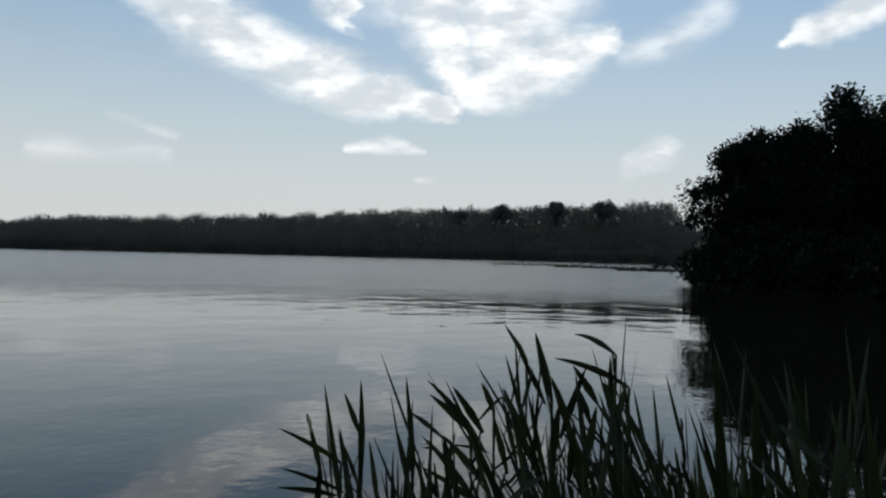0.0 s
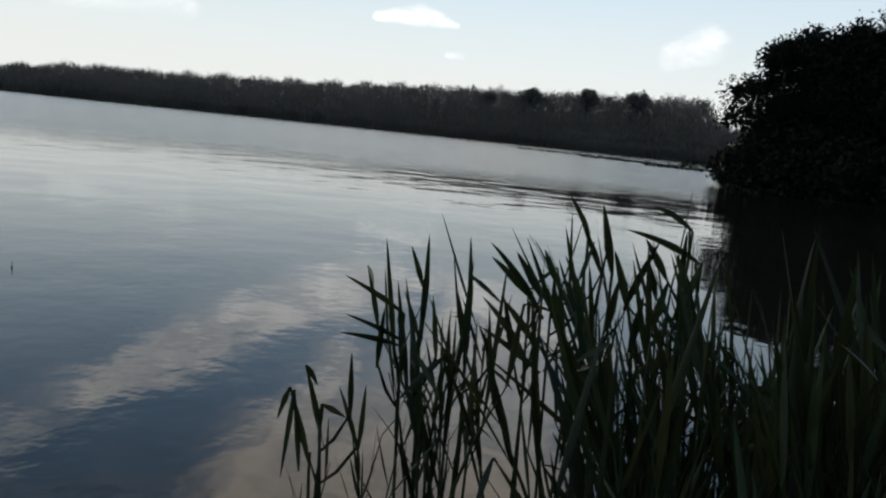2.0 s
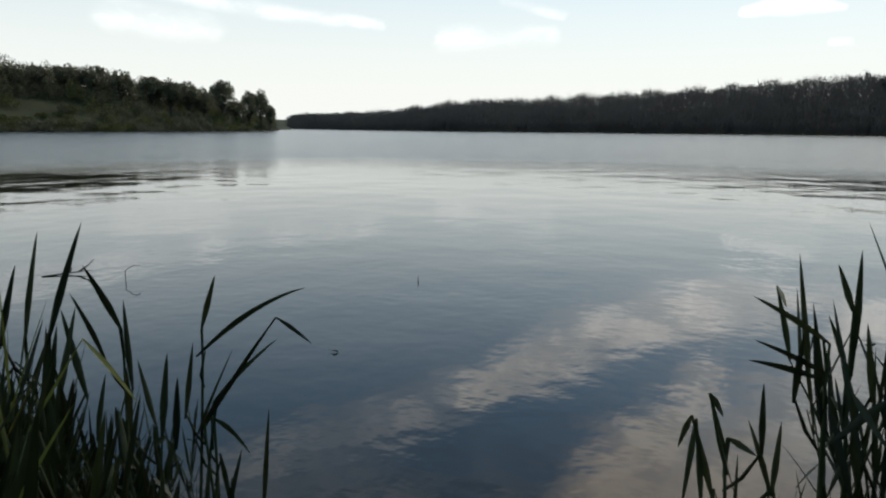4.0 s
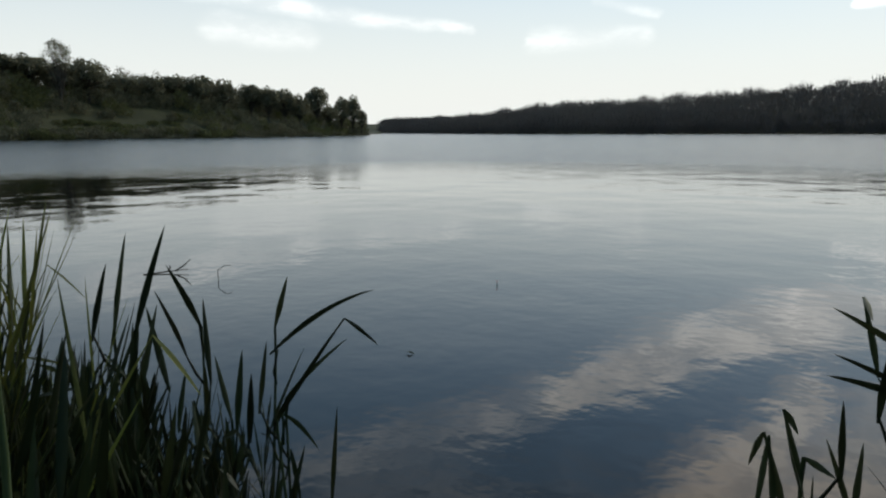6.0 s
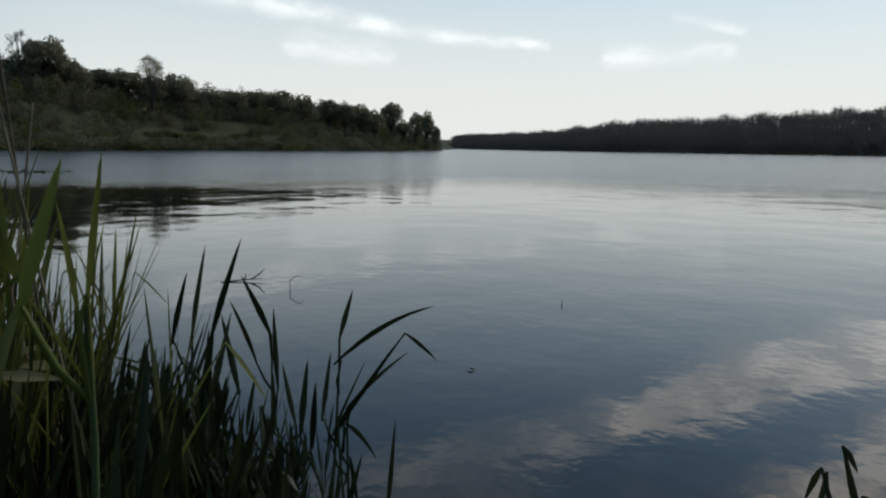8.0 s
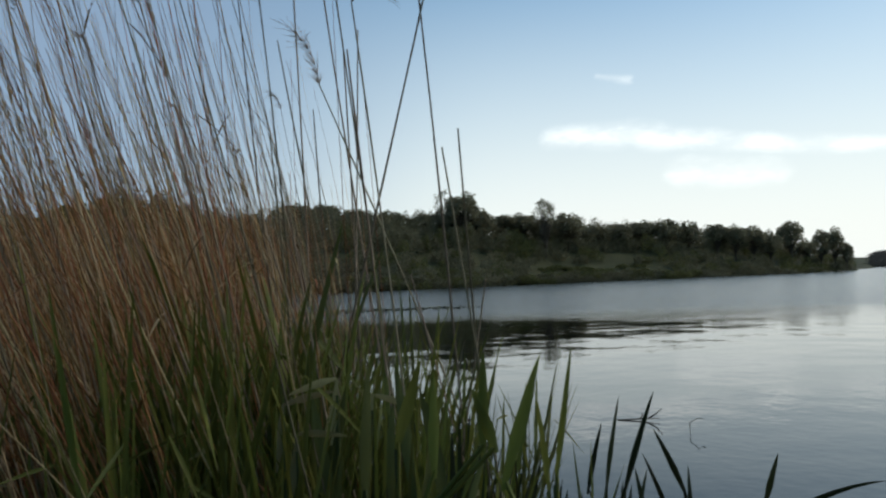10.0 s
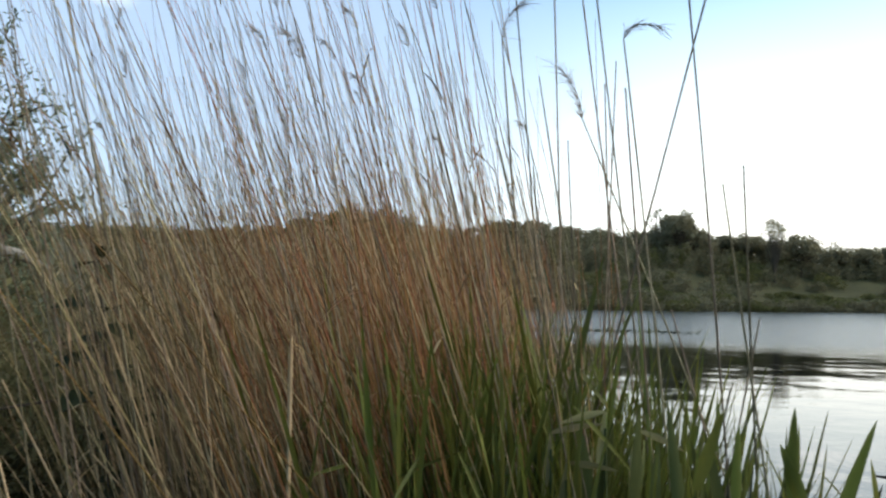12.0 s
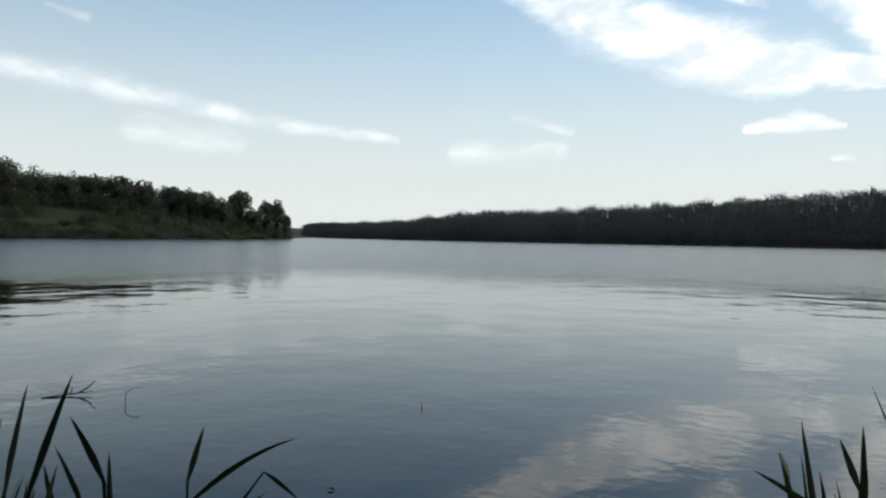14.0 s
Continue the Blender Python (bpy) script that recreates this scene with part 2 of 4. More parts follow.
WEED = material("floating_weed", (0.07, 0.075, 0.045), (0.12, 0.12, 0.07), 3, 0.8, 0.0, 0.3, per_island=True)
LIT_FAR_LEAF = material("lit_far_leaf", (0.125, 0.122, 0.112), (0.165, 0.162, 0.148), 0.3, 0.95, 0.0, 0.10, 0.5, per_island=True, gloss=0.0)
FLOAT_BLACK = material("float_body", (0.02, 0.02, 0.02), (0.04, 0.035, 0.03), 40, 0.4, 0.0, 0.0)
FLOAT_RED = material("float_tip", (0.45, 0.06, 0.03), (0.55, 0.10, 0.05), 40, 0.4, 0.0, 0.0)


def water_material():
    m = bpy.data.materials.new("lake_water")
    m.use_nodes = True
    t = m.node_tree
    shader = t.nodes["Principled BSDF"]
    where = t.nodes.new("ShaderNodeTexCoord").outputs["Object"]
    flat = t.nodes.new("ShaderNodeVectorMath")
    flat.operation = "LENGTH"
    wire(t, where, flat.inputs[0])
    far = flat.outputs["Value"]
    patchy = noise_tex(t, where, 0.06, 3.0)
    wind = smooth(t, calc(t, "ADD", far, calc(t, "MULTIPLY", calc(t, "SUBTRACT", patchy, 0.5), 12.0)), 21.5, 36.0)
    axes = t.nodes.new("ShaderNodeSeparateXYZ")
    wire(t, where, axes.inputs[0])
    lee = calc(t, "SUBTRACT", calc(t, "MULTIPLY", axes.outputs[0], 0.946), calc(t, "MULTIPLY", axes.outputs[1], 0.326))
    wind = calc(t, "MULTIPLY", wind, calc(t, "MAXIMUM", smooth(t, lee, -0.6, 1.0, 1.0, 0.0), smooth(t, far, 44.0, 60.0)))
    # the open lake between the lee of the reeds and the lee of the trees is never quite smooth
    along_reeds = calc(t, "ADD", calc(t, "MULTIPLY", axes.outputs[0], 0.469), calc(t, "MULTIPLY", axes.outputs[1], 0.883))
    along_trees = calc(t, "SUBTRACT", calc(t, "MULTIPLY", axes.outputs[1], 0.087), calc(t, "MULTIPLY", axes.outputs[0], 0.996))
    ruffled = calc(t, "MULTIPLY", calc(t, "MULTIPLY", smooth(t, along_reeds, 0.0, 7.0), smooth(t, along_trees, 0.0, 7.0)), smooth(t, far, 11.0, 24.0))
    wide = noise_tex(t, where, 0.55, 1.2)
    small = noise_tex(t, where, 2.2, 2.0)
    tiny = noise_tex(t, where, 7.0, 2.0)
    height = calc(t, "ADD", calc(t, "MULTIPLY", wide, smooth(t, far, 5.0, 22.0, 0.015, 0.029)), calc(t, "ADD", calc(t, "MULTIPLY", small, 0.0030), calc(t, "MULTIPLY", calc(t, "MULTIPLY", tiny, calc(t, "MAXIMUM", wind, 0.04)), 0.040)))
    b = t.nodes.new("ShaderNodeBump")
    b.inputs["Strength"].default_value, b.inputs["Distance"].default_value = 1.0, 1.0
    wire(t, height, b.inputs["Height"])
    wire(t, b.outputs[0], shader.inputs["Normal"])
    murk = blend(t, patchy, (0.0075, 0.0086, 0.0064, 1), (0.0115, 0.0130, 0.0098, 1))
    wire(t, murk, shader.inputs["Base Color"])
    wire(t, calc(t, "MAXIMUM", smooth(t, wind, 0, 1, 0.02, 0.20), calc(t, "MULTIPLY", ruffled, 0.11)), shader.inputs["Roughness"])
    shader.inputs["IOR"].default_value = 1.40
    return m


WATER = water_material()
rng = np.random.default_rng(7)


# ---- mesh helpers ----
def raw_mesh(name, verts, faces):
    """A mesh from arrays: verts (n, 3), faces (m, 3 or 4)."""
    verts, faces = np.asarray(verts, float), np.asarray(faces, int)
    me = bpy.data.meshes.new(name)
    me.vertices.add(len(verts))
    me.vertices.foreach_set("co", verts.ravel())
    me.loops.add(faces.size)
    me.loops.foreach_set("vertex_index", faces.ravel())
    me.polygons.add(len(faces))
    me.polygons.foreach_set("loop_start", np.arange(len(faces)) * faces.shape[1])
    me.update(calc_edges=True)
    return me


def part(name, mesh, mat, parent=None, label="", soft=True):
    if soft:
        mesh.polygons.foreach_set("use_smooth", np.ones(len(mesh.polygons), bool))
    if mat and not mesh.materials:
        mesh.materials.append(mat)
    ob = new(name, mesh)
    if parent is not None:
        ob.parent = parent
    return tagged(ob, label)


def thing(name, place, label, category, group="", kind=""):
    ob = new(name)
    ob.empty_display_size = 0.1
    ob.location = place
    return tagged(ob, label, category, group, kind)


def join(pieces):
    """Several (verts, faces) as one."""
    verts, faces, n = [], [], 0
    for v, f in pieces:
        verts.append(np.asarray(v, float))
        faces.append(np.asarray(f, int) + n)
        n += len(v)
    return np.concatenate(verts), np.concatenate(faces)


def tube(points, radii, sides=5):
    """A tapered tube of quads along points, closed to a point-like end."""
    points = np.asarray(points, float)
    radii = np.asarray(radii, float)
    way = np.gradient(points, axis=0)
    way /= np.linalg.norm(way, axis=1)[:, None] + 1e-9
    ref = np.where(np.abs(way[:, 2:3]) > 0.9, [[1.0, 0, 0]], [[0, 0, 1.0]])
    one = np.cross(way, ref)
    one /= np.linalg.norm(one, axis=1)[:, None] + 1e-9
    two = np.cross(way, one)
    angle = np.arange(sides) * 2 * math.pi / sides
    ring = one[:, None] * np.cos(angle)[None, :, None] + two[:, None] * np.sin(angle)[None, :, None]
    verts = (points[:, None] + ring * radii[:, None, None]).reshape(-1, 3)
    k, j = np.meshgrid(np.arange(len(points) - 1), np.arange(sides), indexing="ij")
    nxt = (j + 1) % sides
    faces = np.stack([k * sides + j, k * sides + nxt, (k + 1) * sides + nxt, (k + 1) * sides + j], -1).reshape(-1, 4)
    return verts, faces


def blade(base, tip, width, sag=0.0, kink=0.0, steps=9):
    """A long reed leaf: a folded, tapering strip that bows by sag and may nod over at its end."""
    base, tip = np.asarray(base, float), np.asarray(tip, float)
    s = np.linspace(0, 1, steps)
    line = base + (tip - base) * s[:, None]
    size = np.linalg.norm(tip - base)
    line[:, 2] += sag * size * 4 * s * (1 - s)
    way = np.gradient(line, axis=0)
    way /= np.linalg.norm(way, axis=1)[:, None]
    side = np.cross(way, [math.cos(kink), math.sin(kink), 0.25])
    side /= np.linalg.norm(side, axis=1)[:, None] + 1e-9
    up = np.cross(side, way)
    half = width / 2 * np.clip(np.minimum(0.24 + 2.0 * s, 1.0) * np.power(np.clip(1 - s, 0, 1), 0.6) * 1.25, 0.02, 1)
    verts = np.stack([line - side * half[:, None] + up * half[:, None] * 0.35, line, line + side * half[:, None] + up * half[:, None] * 0.35], 1).reshape(-1, 3)
    k, j = np.meshgrid(np.arange(steps - 1), np.arange(2), indexing="ij")
    a0 = k * 3 + j
    return verts, np.stack([a0, a0 + 1, a0 + 4, a0 + 3], -1).reshape(-1, 4)


def leaf_quads(centres, size, slim=0.5, way=None):
    """A small pointed leaf of four corners at every centre, turned at random."""
    n = len(centres)
    one = rng.normal(size=(n, 3)) if way is None else way + rng.normal(size=(n, 3)) * 0.25
    one /= np.linalg.norm(one, axis=1)[:, None] + 1e-9
    two = np.cross(one, rng.normal(size=(n, 3)))
    two /= np.linalg.norm(two, axis=1)[:, None] + 1e-9
    size = (np.asarray(size) * rng.uniform(0.6, 1.3, n))[:, None]
    verts = np.stack([centres - one * size, centres + two * size * slim, centres + one * size, centres - two * size * slim], 1).reshape(-1, 3)
    return verts, np.arange(4 * n).reshape(-1, 4)


def ball_points(centre, radius, n, hollow=0.35):
    p = rng.normal(size=(n, 3))
    p /= np.linalg.norm(p, axis=1)[:, None]
    return np.asarray(centre) + p * (hollow + (1 - hollow) * rng.uniform(0, 1, (n, 1)) ** 0.75) * np.asarray(radius)


def polar(az, dist, z=0.0):
    return np.array([-dist * math.sin(radians(az)), dist * math.cos(radians(az)), z])


# ---- ground and water ----
SHORE_AZ = [-180, -75, -60, -48, -40, -30, -24, -19.6, -19.2, -5, 10, 20, 30, 36, 40, 43.6, 44.2, 48, 52, 58, 66, 73, 80, 88, 95, 99, 102, 110, 180]
SHORE_R = [0.5, 0.5, 6, 22, 34, 40, 42, 44, 300, 310, 312, 318, 330, 370, 430, 520, 262, 215, 196, 175, 158, 138, 130, 126, 120, 60, 4, 0.5, 0.5]
HILL_AZ = [-180, -75, -40, -20, -18, 0, 10, 20, 29, 36, 43, 44.2, 50, 58, 66, 75, 85, 97, 110, 130, 180]
HILL_H = [18, 18, 6, 4, 21, 17, 12.6, 8.6, 6.4, 3.2, 6, 1.2, 9, 12, 13.5, 14.5, 16, 16, 11.5, 10.5, 18]


def shore(az):
    return np.interp(az, SHORE_AZ, SHORE_R)


def ease(v):
    v = np.clip(v, 0, 1)
    return v * v * (3 - 2 * v)


def ground_height(az, r):
    """Height of the land over the lake, under -0.3 in the water."""
    s = r - shore(az)
    land = 0.05 + 0.2 * ease(s / 1.5) + np.interp(az, HILL_AZ, HILL_H) * ease(s / np.interp(az, [-90, -75, 96, 104, 135, 150], [45, 60, 60, 150, 140, 45])) + 0.02 * np.clip(s - 200, 0, 500)
    wet = -0.15 - 0.6 * ease(-s / 3.0)
    h = np.where(s > 0, land, np.where(s > -0.4, -0.15 + 0.2 * (s + 0.4) / 0.4, wet))
    a = np.radians(az)
    bank = 0.12 - 0.5 * ease((r * (1 + 0.16 * np.sin(3 * a + 1) + 0.1 * np.sin(7 * a)) - 0.45) / 0.75)
    return np.where(r < 1.45, np.maximum(h, bank), h)


radii = np.concatenate([[0.02, 0.3, 0.5, 0.6, 0.7, 0.8, 0.95, 1.1, 1.4, 2, 3, 4.5, 6.5, 9, 13, 18, 24, 30], np.arange(34, 60, 2.0), np.arange(60, 100, 5), np.arange(100, 340, 4.0),
                        np.arange(340, 640, 12.0), [700, 800, 1000, 1500, 2500, 4500]])
turns = np.arange(-180, 180, 1.0)
A, R = np.meshgrid(turns, radii, indexing="ij")
Z = ground_height(A, R)
Z += np.where((R > 1.5) & (Z > 0.1), 0.3 * np.sin(R * np.sin(np.radians(A)) * 0.13 + 1.0) * np.sin(R * np.cos(np.radians(A)) * 0.11 + 0.4) * np.clip(R / 60, 0.1, 1), 0)
verts = np.stack([-R * np.sin(np.radians(A)), R * np.cos(np.radians(A)), Z], -1).reshape(-1, 3)
i, j = np.meshgrid(np.arange(len(turns)), np.arange(len(radii) - 1), indexing="ij")
nxt = (i + 1) % len(turns)
n = len(radii)
ground = part("ground", raw_mesh("ground", verts, np.stack([i * n + j, nxt * n + j, nxt * n + j + 1, i * n + j + 1], -1).reshape(-1, 4)), SOIL)
tagged(ground, "dark grassy lake bank, wooded low hills and an added unseen rise behind", "ground", kind="structure")

ang = np.radians(np.arange(0, 360, 5.0))
rim = np.array([0.25, 12.0, 120.0, 900.0])
wv = np.concatenate([np.stack([np.cos(ang) * q, np.sin(ang) * q, 0 * ang], -1) for q in rim])
k, j = np.meshgrid(np.arange(len(rim) - 1), np.arange(len(ang)), indexing="ij")
nj = (j + 1) % len(ang)
m = len(ang)
water = part("water", raw_mesh("water", wv, np.stack([k * m + j, (k + 1) * m + j, (k + 1) * m + nj, k * m + nj], -1).reshape(-1, 4)), WATER)
tagged(water, "calm grey lake water mirroring clouds, ruffled farther out", "lake", kind="structure")


# ---- trees ----
def tree(name, height, spread, leaves, leaf_size, leaf_mat, low=0.15, label="", lobes=16, category="tree", group="", dense=True):
    """Tapered trunk with limbs, and a crown of small leaves gathered round the limb ends."""
    top = thing(name, (0, 0, 0), label, category, group)
    lean = rng.normal(0, 0.04 * height, 2)
    spine = np.array([[lean[0] * s * s, lean[1] * s * s, s * height * 0.8 - 0.3] for s in np.linspace(0, 1, 6)])
    wood = [tube(spine, np.linspace(0.028 * height, 0.006 * height, 6), 7)]
    tips = []
    for _ in range(lobes):
        s = rng.uniform(low, 0.95)
        at = np.array([lean[0] * s * s, lean[1] * s * s, s * height * 0.8])
        turn, out = rng.uniform(0, 2 * math.pi), spread * rng.uniform(0.35, 0.95) * math.sin(math.pi * (0.25 + 0.62 * s))
        end = at + np.array([math.cos(turn) * out, math.sin(turn) * out, out * rng.uniform(0.1, 0.7)])
        mid = (at + end) / 2 + np.array([0, 0, -0.08 * out])
        wood.append(tube([at, mid, end], [0.010 * height, 0.006 * height, 0.002 * height], 5))
        tips.append(end)
    tips.append(spine[-1] + [0, 0, height * 0.08])
    part("trunk", raw_mesh("trunk", *join(wood)), BARK, top)
    each = max(10, leaves // len(tips))
    clumps = [ball_points(p, np.array([1, 1, 0.85]) * spread * rng.uniform(0.30, 0.48), each, 0.2 if dense else 0.55) for p in tips]
    clumps.append(np.stack([rng.uniform(-0.5, 0.5, each) * spread, rng.uniform(-0.5, 0.5, each) * spread, rng.uniform(low, 0.85, each) * height], -1))
    core = np.concatenate([ball_points(p, spread * 0.22, each // 8, 0.0) for p in tips])
    layers = [leaf_quads(np.concatenate(clumps), leaf_size)] + ([leaf_quads(core, leaf_size * 1.8, 0.8)] if dense else [])
    part("crown", raw_mesh("crown", *join(layers)), leaf_mat, top, soft=False)
    return top


def round_tree(name, leaves, leaf_size, leaf_mat, label, group, wide=0.42):
    """A dense, rounded, broad-leaved tree one metre high, to be scaled: short trunk, limbs, and clumps of leaves over a domed crown."""
    top = thing(name, (0, 0, 0), label, "tree", group)
    wood, balls = [tube([[0, 0, -0.06], [0.01, 0, 0.25], [0.0, 0.01, 0.6]], [0.03, 0.024, 0.01], 7)], []
    for _ in range(46):
        p = rng.normal(size=3)
        p /= np.linalg.norm(p)
        p[2] = abs(p[2]) * 1.2 - 0.35
        end = np.array([0, 0, 0.50]) + p * np.array([wide, wide, 0.36]) * rng.uniform(0.62, 0.86)
        wood.append(tube([[0, 0, rng.uniform(0.15, 0.5)], end * [0.5, 0.5, 0.9], end], [0.012, 0.008, 0.003], 4))
        balls.append(ball_points(end, np.array([1, 1, 0.8]) * wide * rng.uniform(0.2, 0.36), leaves // 46, 0.6))
    part("trunk", raw_mesh("trunk", *join(wood)), BARK, top)
    cloud = np.concatenate(balls)
    cloud[:, 2] *= 1.0 / cloud[:, 2].max()
    part("crown", raw_mesh("crown", *leaf_quads(cloud, leaf_size, 0.6)), leaf_mat, top, soft=False)
    return top


def plant_round(kinds, spots):
    """Trees from rows of (azimuth, distance, height of the top over the lake, half width); the first ones are the kinds themselves."""
    for n, (az, dist, high, half) in enumerate(spots):
        z = ground_z(az, dist) - 0.3
        tall, broad = high - z, half / 0.42
        x, y, _ = polar(az, dist)
        m = pose(x, y, z, 0, 0, 47 * n)
        if n < len(kinds):
            kinds[n].matrix_basis, kinds[n].scale = m, (broad, broad, tall)
        else:
            first = kinds[n % len(kinds)]
            copy_thing(first, m).scale = (broad, broad, tall)


def plant_at(source, az, dist, z, size=1.0, turn=0.0, wide=1.0):
    x, y, _ = polar(az, dist)
    size /= source.scale.z
    return copy_thing(source, pose(x, y, z, 0, 0, turn) @ Matrix.Diagonal((size * wide, size * wide, size, 1)))


def ground_z(az, dist):
    return float(ground_height(np.array(az, float), np.array(dist, float)))


# the dark trees on the near bank
group = "dark trees on the near bank"
kinds = [tree("bank_tree", 10, 3.3, 15000, 0.108, BACKLIT_LEAF, 0.03, "dark leafy tree overhanging the lake bank", 28, group=group) for _ in range(3)]
spots = [(-22.9, 46, 0.90), (-24.6, 47.5, 1.02), (-27.0, 46.5, 1.04), (-29.8, 46, 1.22), (-32.5, 45, 1.12), (-35.5, 43, 1.15), (-39, 40, 1.25), (-43, 36, 1.2), (-48, 30, 1.2),
         (-25.8, 52, 0.95), (-28.4, 52, 1.05), (-31.0, 51, 1.15), (-34, 50, 1.2), (-37.5, 47, 1.3)]
for n, (az, dist, size) in enumerate(spots):
    size *= 1.05
    if n < 3:
        kinds[n].location, kinds[n].scale = polar(az, dist, 0.1), (size, size, size)
    else:
        plant_at(kinds[n % 3], az, dist, 0.1, size, 70 * n)


def bush_field(name, spots, leaf_mat, leaf_size, per_bush, label):
    """Many bushes that nobody could count: rows of (az, dist, radius, height)."""
    clouds = []
    for az, dist, radius, height in spots:
        base = polar(az, dist, ground_z(az, dist))
        for _ in range(3):
            off = np.append(rng.normal(0, radius * 0.4, 2), height * rng.uniform(0.25, 0.75))
            clouds.append(ball_points(base + off, np.array([radius * 0.6, radius * 0.6, height * 0.42]), per_bush // 3, 0.5))
        clouds.append(base + np.stack([rng.normal(0, radius * 0.5, per_bush // 4), rng.normal(0, radius * 0.5, per_bush // 4), rng.uniform(0, height * 0.5, per_bush // 4)], -1))
    ob = part(name, raw_mesh(name, *leaf_quads(np.concatenate(clouds), leaf_size, 0.6)), leaf_mat, soft=False)
    return tagged(ob, label, "bushes", kind="stuff")


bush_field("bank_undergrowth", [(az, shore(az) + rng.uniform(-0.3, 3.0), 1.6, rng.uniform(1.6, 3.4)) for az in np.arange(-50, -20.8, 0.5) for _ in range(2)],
           BACKLIT_LEAF, 0.17, 480, "dense dark undergrowth along the shaded bank")

# the low spit with small shrubs
sv, sf = [], []
for q, h in ((0.1, 0.28), (0.55, 0.22), (1.0, -0.1)):
    for t in range(24):
        g = t * 2 * math.pi / 24
        wob = 1 + 0.2 * math.sin(3 * g + 1)
        sv.append(polar(-18.3, 108, 0) + np.array([5.5 * q * wob * math.cos(g), 2.2 * q * wob * math.sin(g), h]))
for k in range(2):
    for t in range(24):
        sf.append([k * 24 + t, (k + 1) * 24 + t, (k + 1) * 24 + (t + 1) % 24, k * 24 + (t + 1) % 24])
spit = part("mud_spit", raw_mesh("mud_spit", sv, sf), SOIL)
tagged(spit, "low muddy spit reaching into the lake", "spit", kind="structure")
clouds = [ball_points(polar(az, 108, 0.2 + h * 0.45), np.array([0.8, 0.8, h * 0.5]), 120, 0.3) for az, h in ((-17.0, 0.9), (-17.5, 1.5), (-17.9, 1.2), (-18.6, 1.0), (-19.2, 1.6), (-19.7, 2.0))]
tagged(part("spit_shrubs", raw_mesh("spit_shrubs", *leaf_quads(np.concatenate(clouds), 0.16)), BACKLIT_LEAF, soft=False), "small dark shrubs on the low spit", "shrubs", kind="stuff")


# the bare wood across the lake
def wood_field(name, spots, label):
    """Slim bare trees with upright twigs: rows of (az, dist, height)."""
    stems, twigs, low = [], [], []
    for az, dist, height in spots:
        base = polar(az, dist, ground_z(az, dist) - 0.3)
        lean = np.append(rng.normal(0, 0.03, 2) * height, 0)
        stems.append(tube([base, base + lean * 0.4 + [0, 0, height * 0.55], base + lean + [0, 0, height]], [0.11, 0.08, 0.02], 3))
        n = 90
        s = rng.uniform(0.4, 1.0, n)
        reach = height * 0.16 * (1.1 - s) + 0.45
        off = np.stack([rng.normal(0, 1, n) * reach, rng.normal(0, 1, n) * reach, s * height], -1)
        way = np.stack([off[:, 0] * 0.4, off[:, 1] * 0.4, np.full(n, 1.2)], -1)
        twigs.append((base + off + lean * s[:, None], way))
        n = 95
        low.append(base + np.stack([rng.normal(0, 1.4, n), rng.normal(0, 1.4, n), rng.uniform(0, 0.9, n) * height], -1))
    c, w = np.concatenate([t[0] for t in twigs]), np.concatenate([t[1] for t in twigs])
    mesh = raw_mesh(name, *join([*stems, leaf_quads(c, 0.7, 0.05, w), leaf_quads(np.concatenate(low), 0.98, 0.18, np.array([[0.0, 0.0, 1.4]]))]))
    return tagged(part(name, mesh, HAZED_TWIG, soft=False), label, "wood", kind="stuff")


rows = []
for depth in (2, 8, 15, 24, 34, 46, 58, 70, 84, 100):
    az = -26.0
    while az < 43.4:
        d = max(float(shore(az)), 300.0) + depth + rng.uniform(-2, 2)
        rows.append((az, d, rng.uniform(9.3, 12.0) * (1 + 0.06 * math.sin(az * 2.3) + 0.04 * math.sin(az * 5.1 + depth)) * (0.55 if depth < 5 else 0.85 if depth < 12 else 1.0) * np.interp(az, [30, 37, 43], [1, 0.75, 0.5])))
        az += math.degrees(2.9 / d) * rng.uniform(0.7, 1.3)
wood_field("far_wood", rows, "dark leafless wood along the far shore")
group = "round crowned trees in the far wood"
far_kind = [round_tree("far_tree", 1900, 0.034, LIT_FAR_LEAF, "dull round-crowned tree among the bare far wood", group) for _ in range(3)]
plant_round(far_kind, [(-4.7, 352, 28.4, 7.2), (-9.1, 350, 30.4, 6.4), (-13.0, 348, 31.4, 6.8), (-1.2, 356, 25.2, 5.0)])

# the headland: bushes, meadow slope, single trees
dark, fresh = [], []
for az in np.arange(45.0, 136, 0.44):
    r0 = float(shore(az)) if az < 99 else 100.0
    grow = np.interp(az, [45, 50, 60, 96, 103, 128], [0.8, 1.0, 1.1, 1.1, 0.7, 0.7])
    for depth in (1.5, 8, 16, 24, 33, 43, 54, 66):
        meadow = 57.0 < az < 67 and 4 < depth < 22
        if az > 101 and depth not in (1.5, 24, 54):
            continue
        if rng.uniform() < (0.9 if depth < 5 or depth > 30 else 0.45):
            spot = (az + rng.uniform(-0.3, 0.3), r0 + depth + rng.uniform(-3, 3), rng.uniform(1.8, 3.2), rng.uniform(2.2, 4.6) * grow * (0.35 if meadow else 0.6 if depth < 5 else 1.0 if depth < 30 else 1.35))
            (fresh if meadow or (rng.uniform() < 0.3 and depth < 35) else dark).append(spot)
bush_field("headland_bushes", dark, HAZED_BUSH, 0.25, 310, "dense dull green bushes covering the headland")
bush_field("headland_fresh_bushes", fresh, SPRING, 0.25, 310, "lighter fresh green bushes on the headland slope")
group = "single trees on the headland"
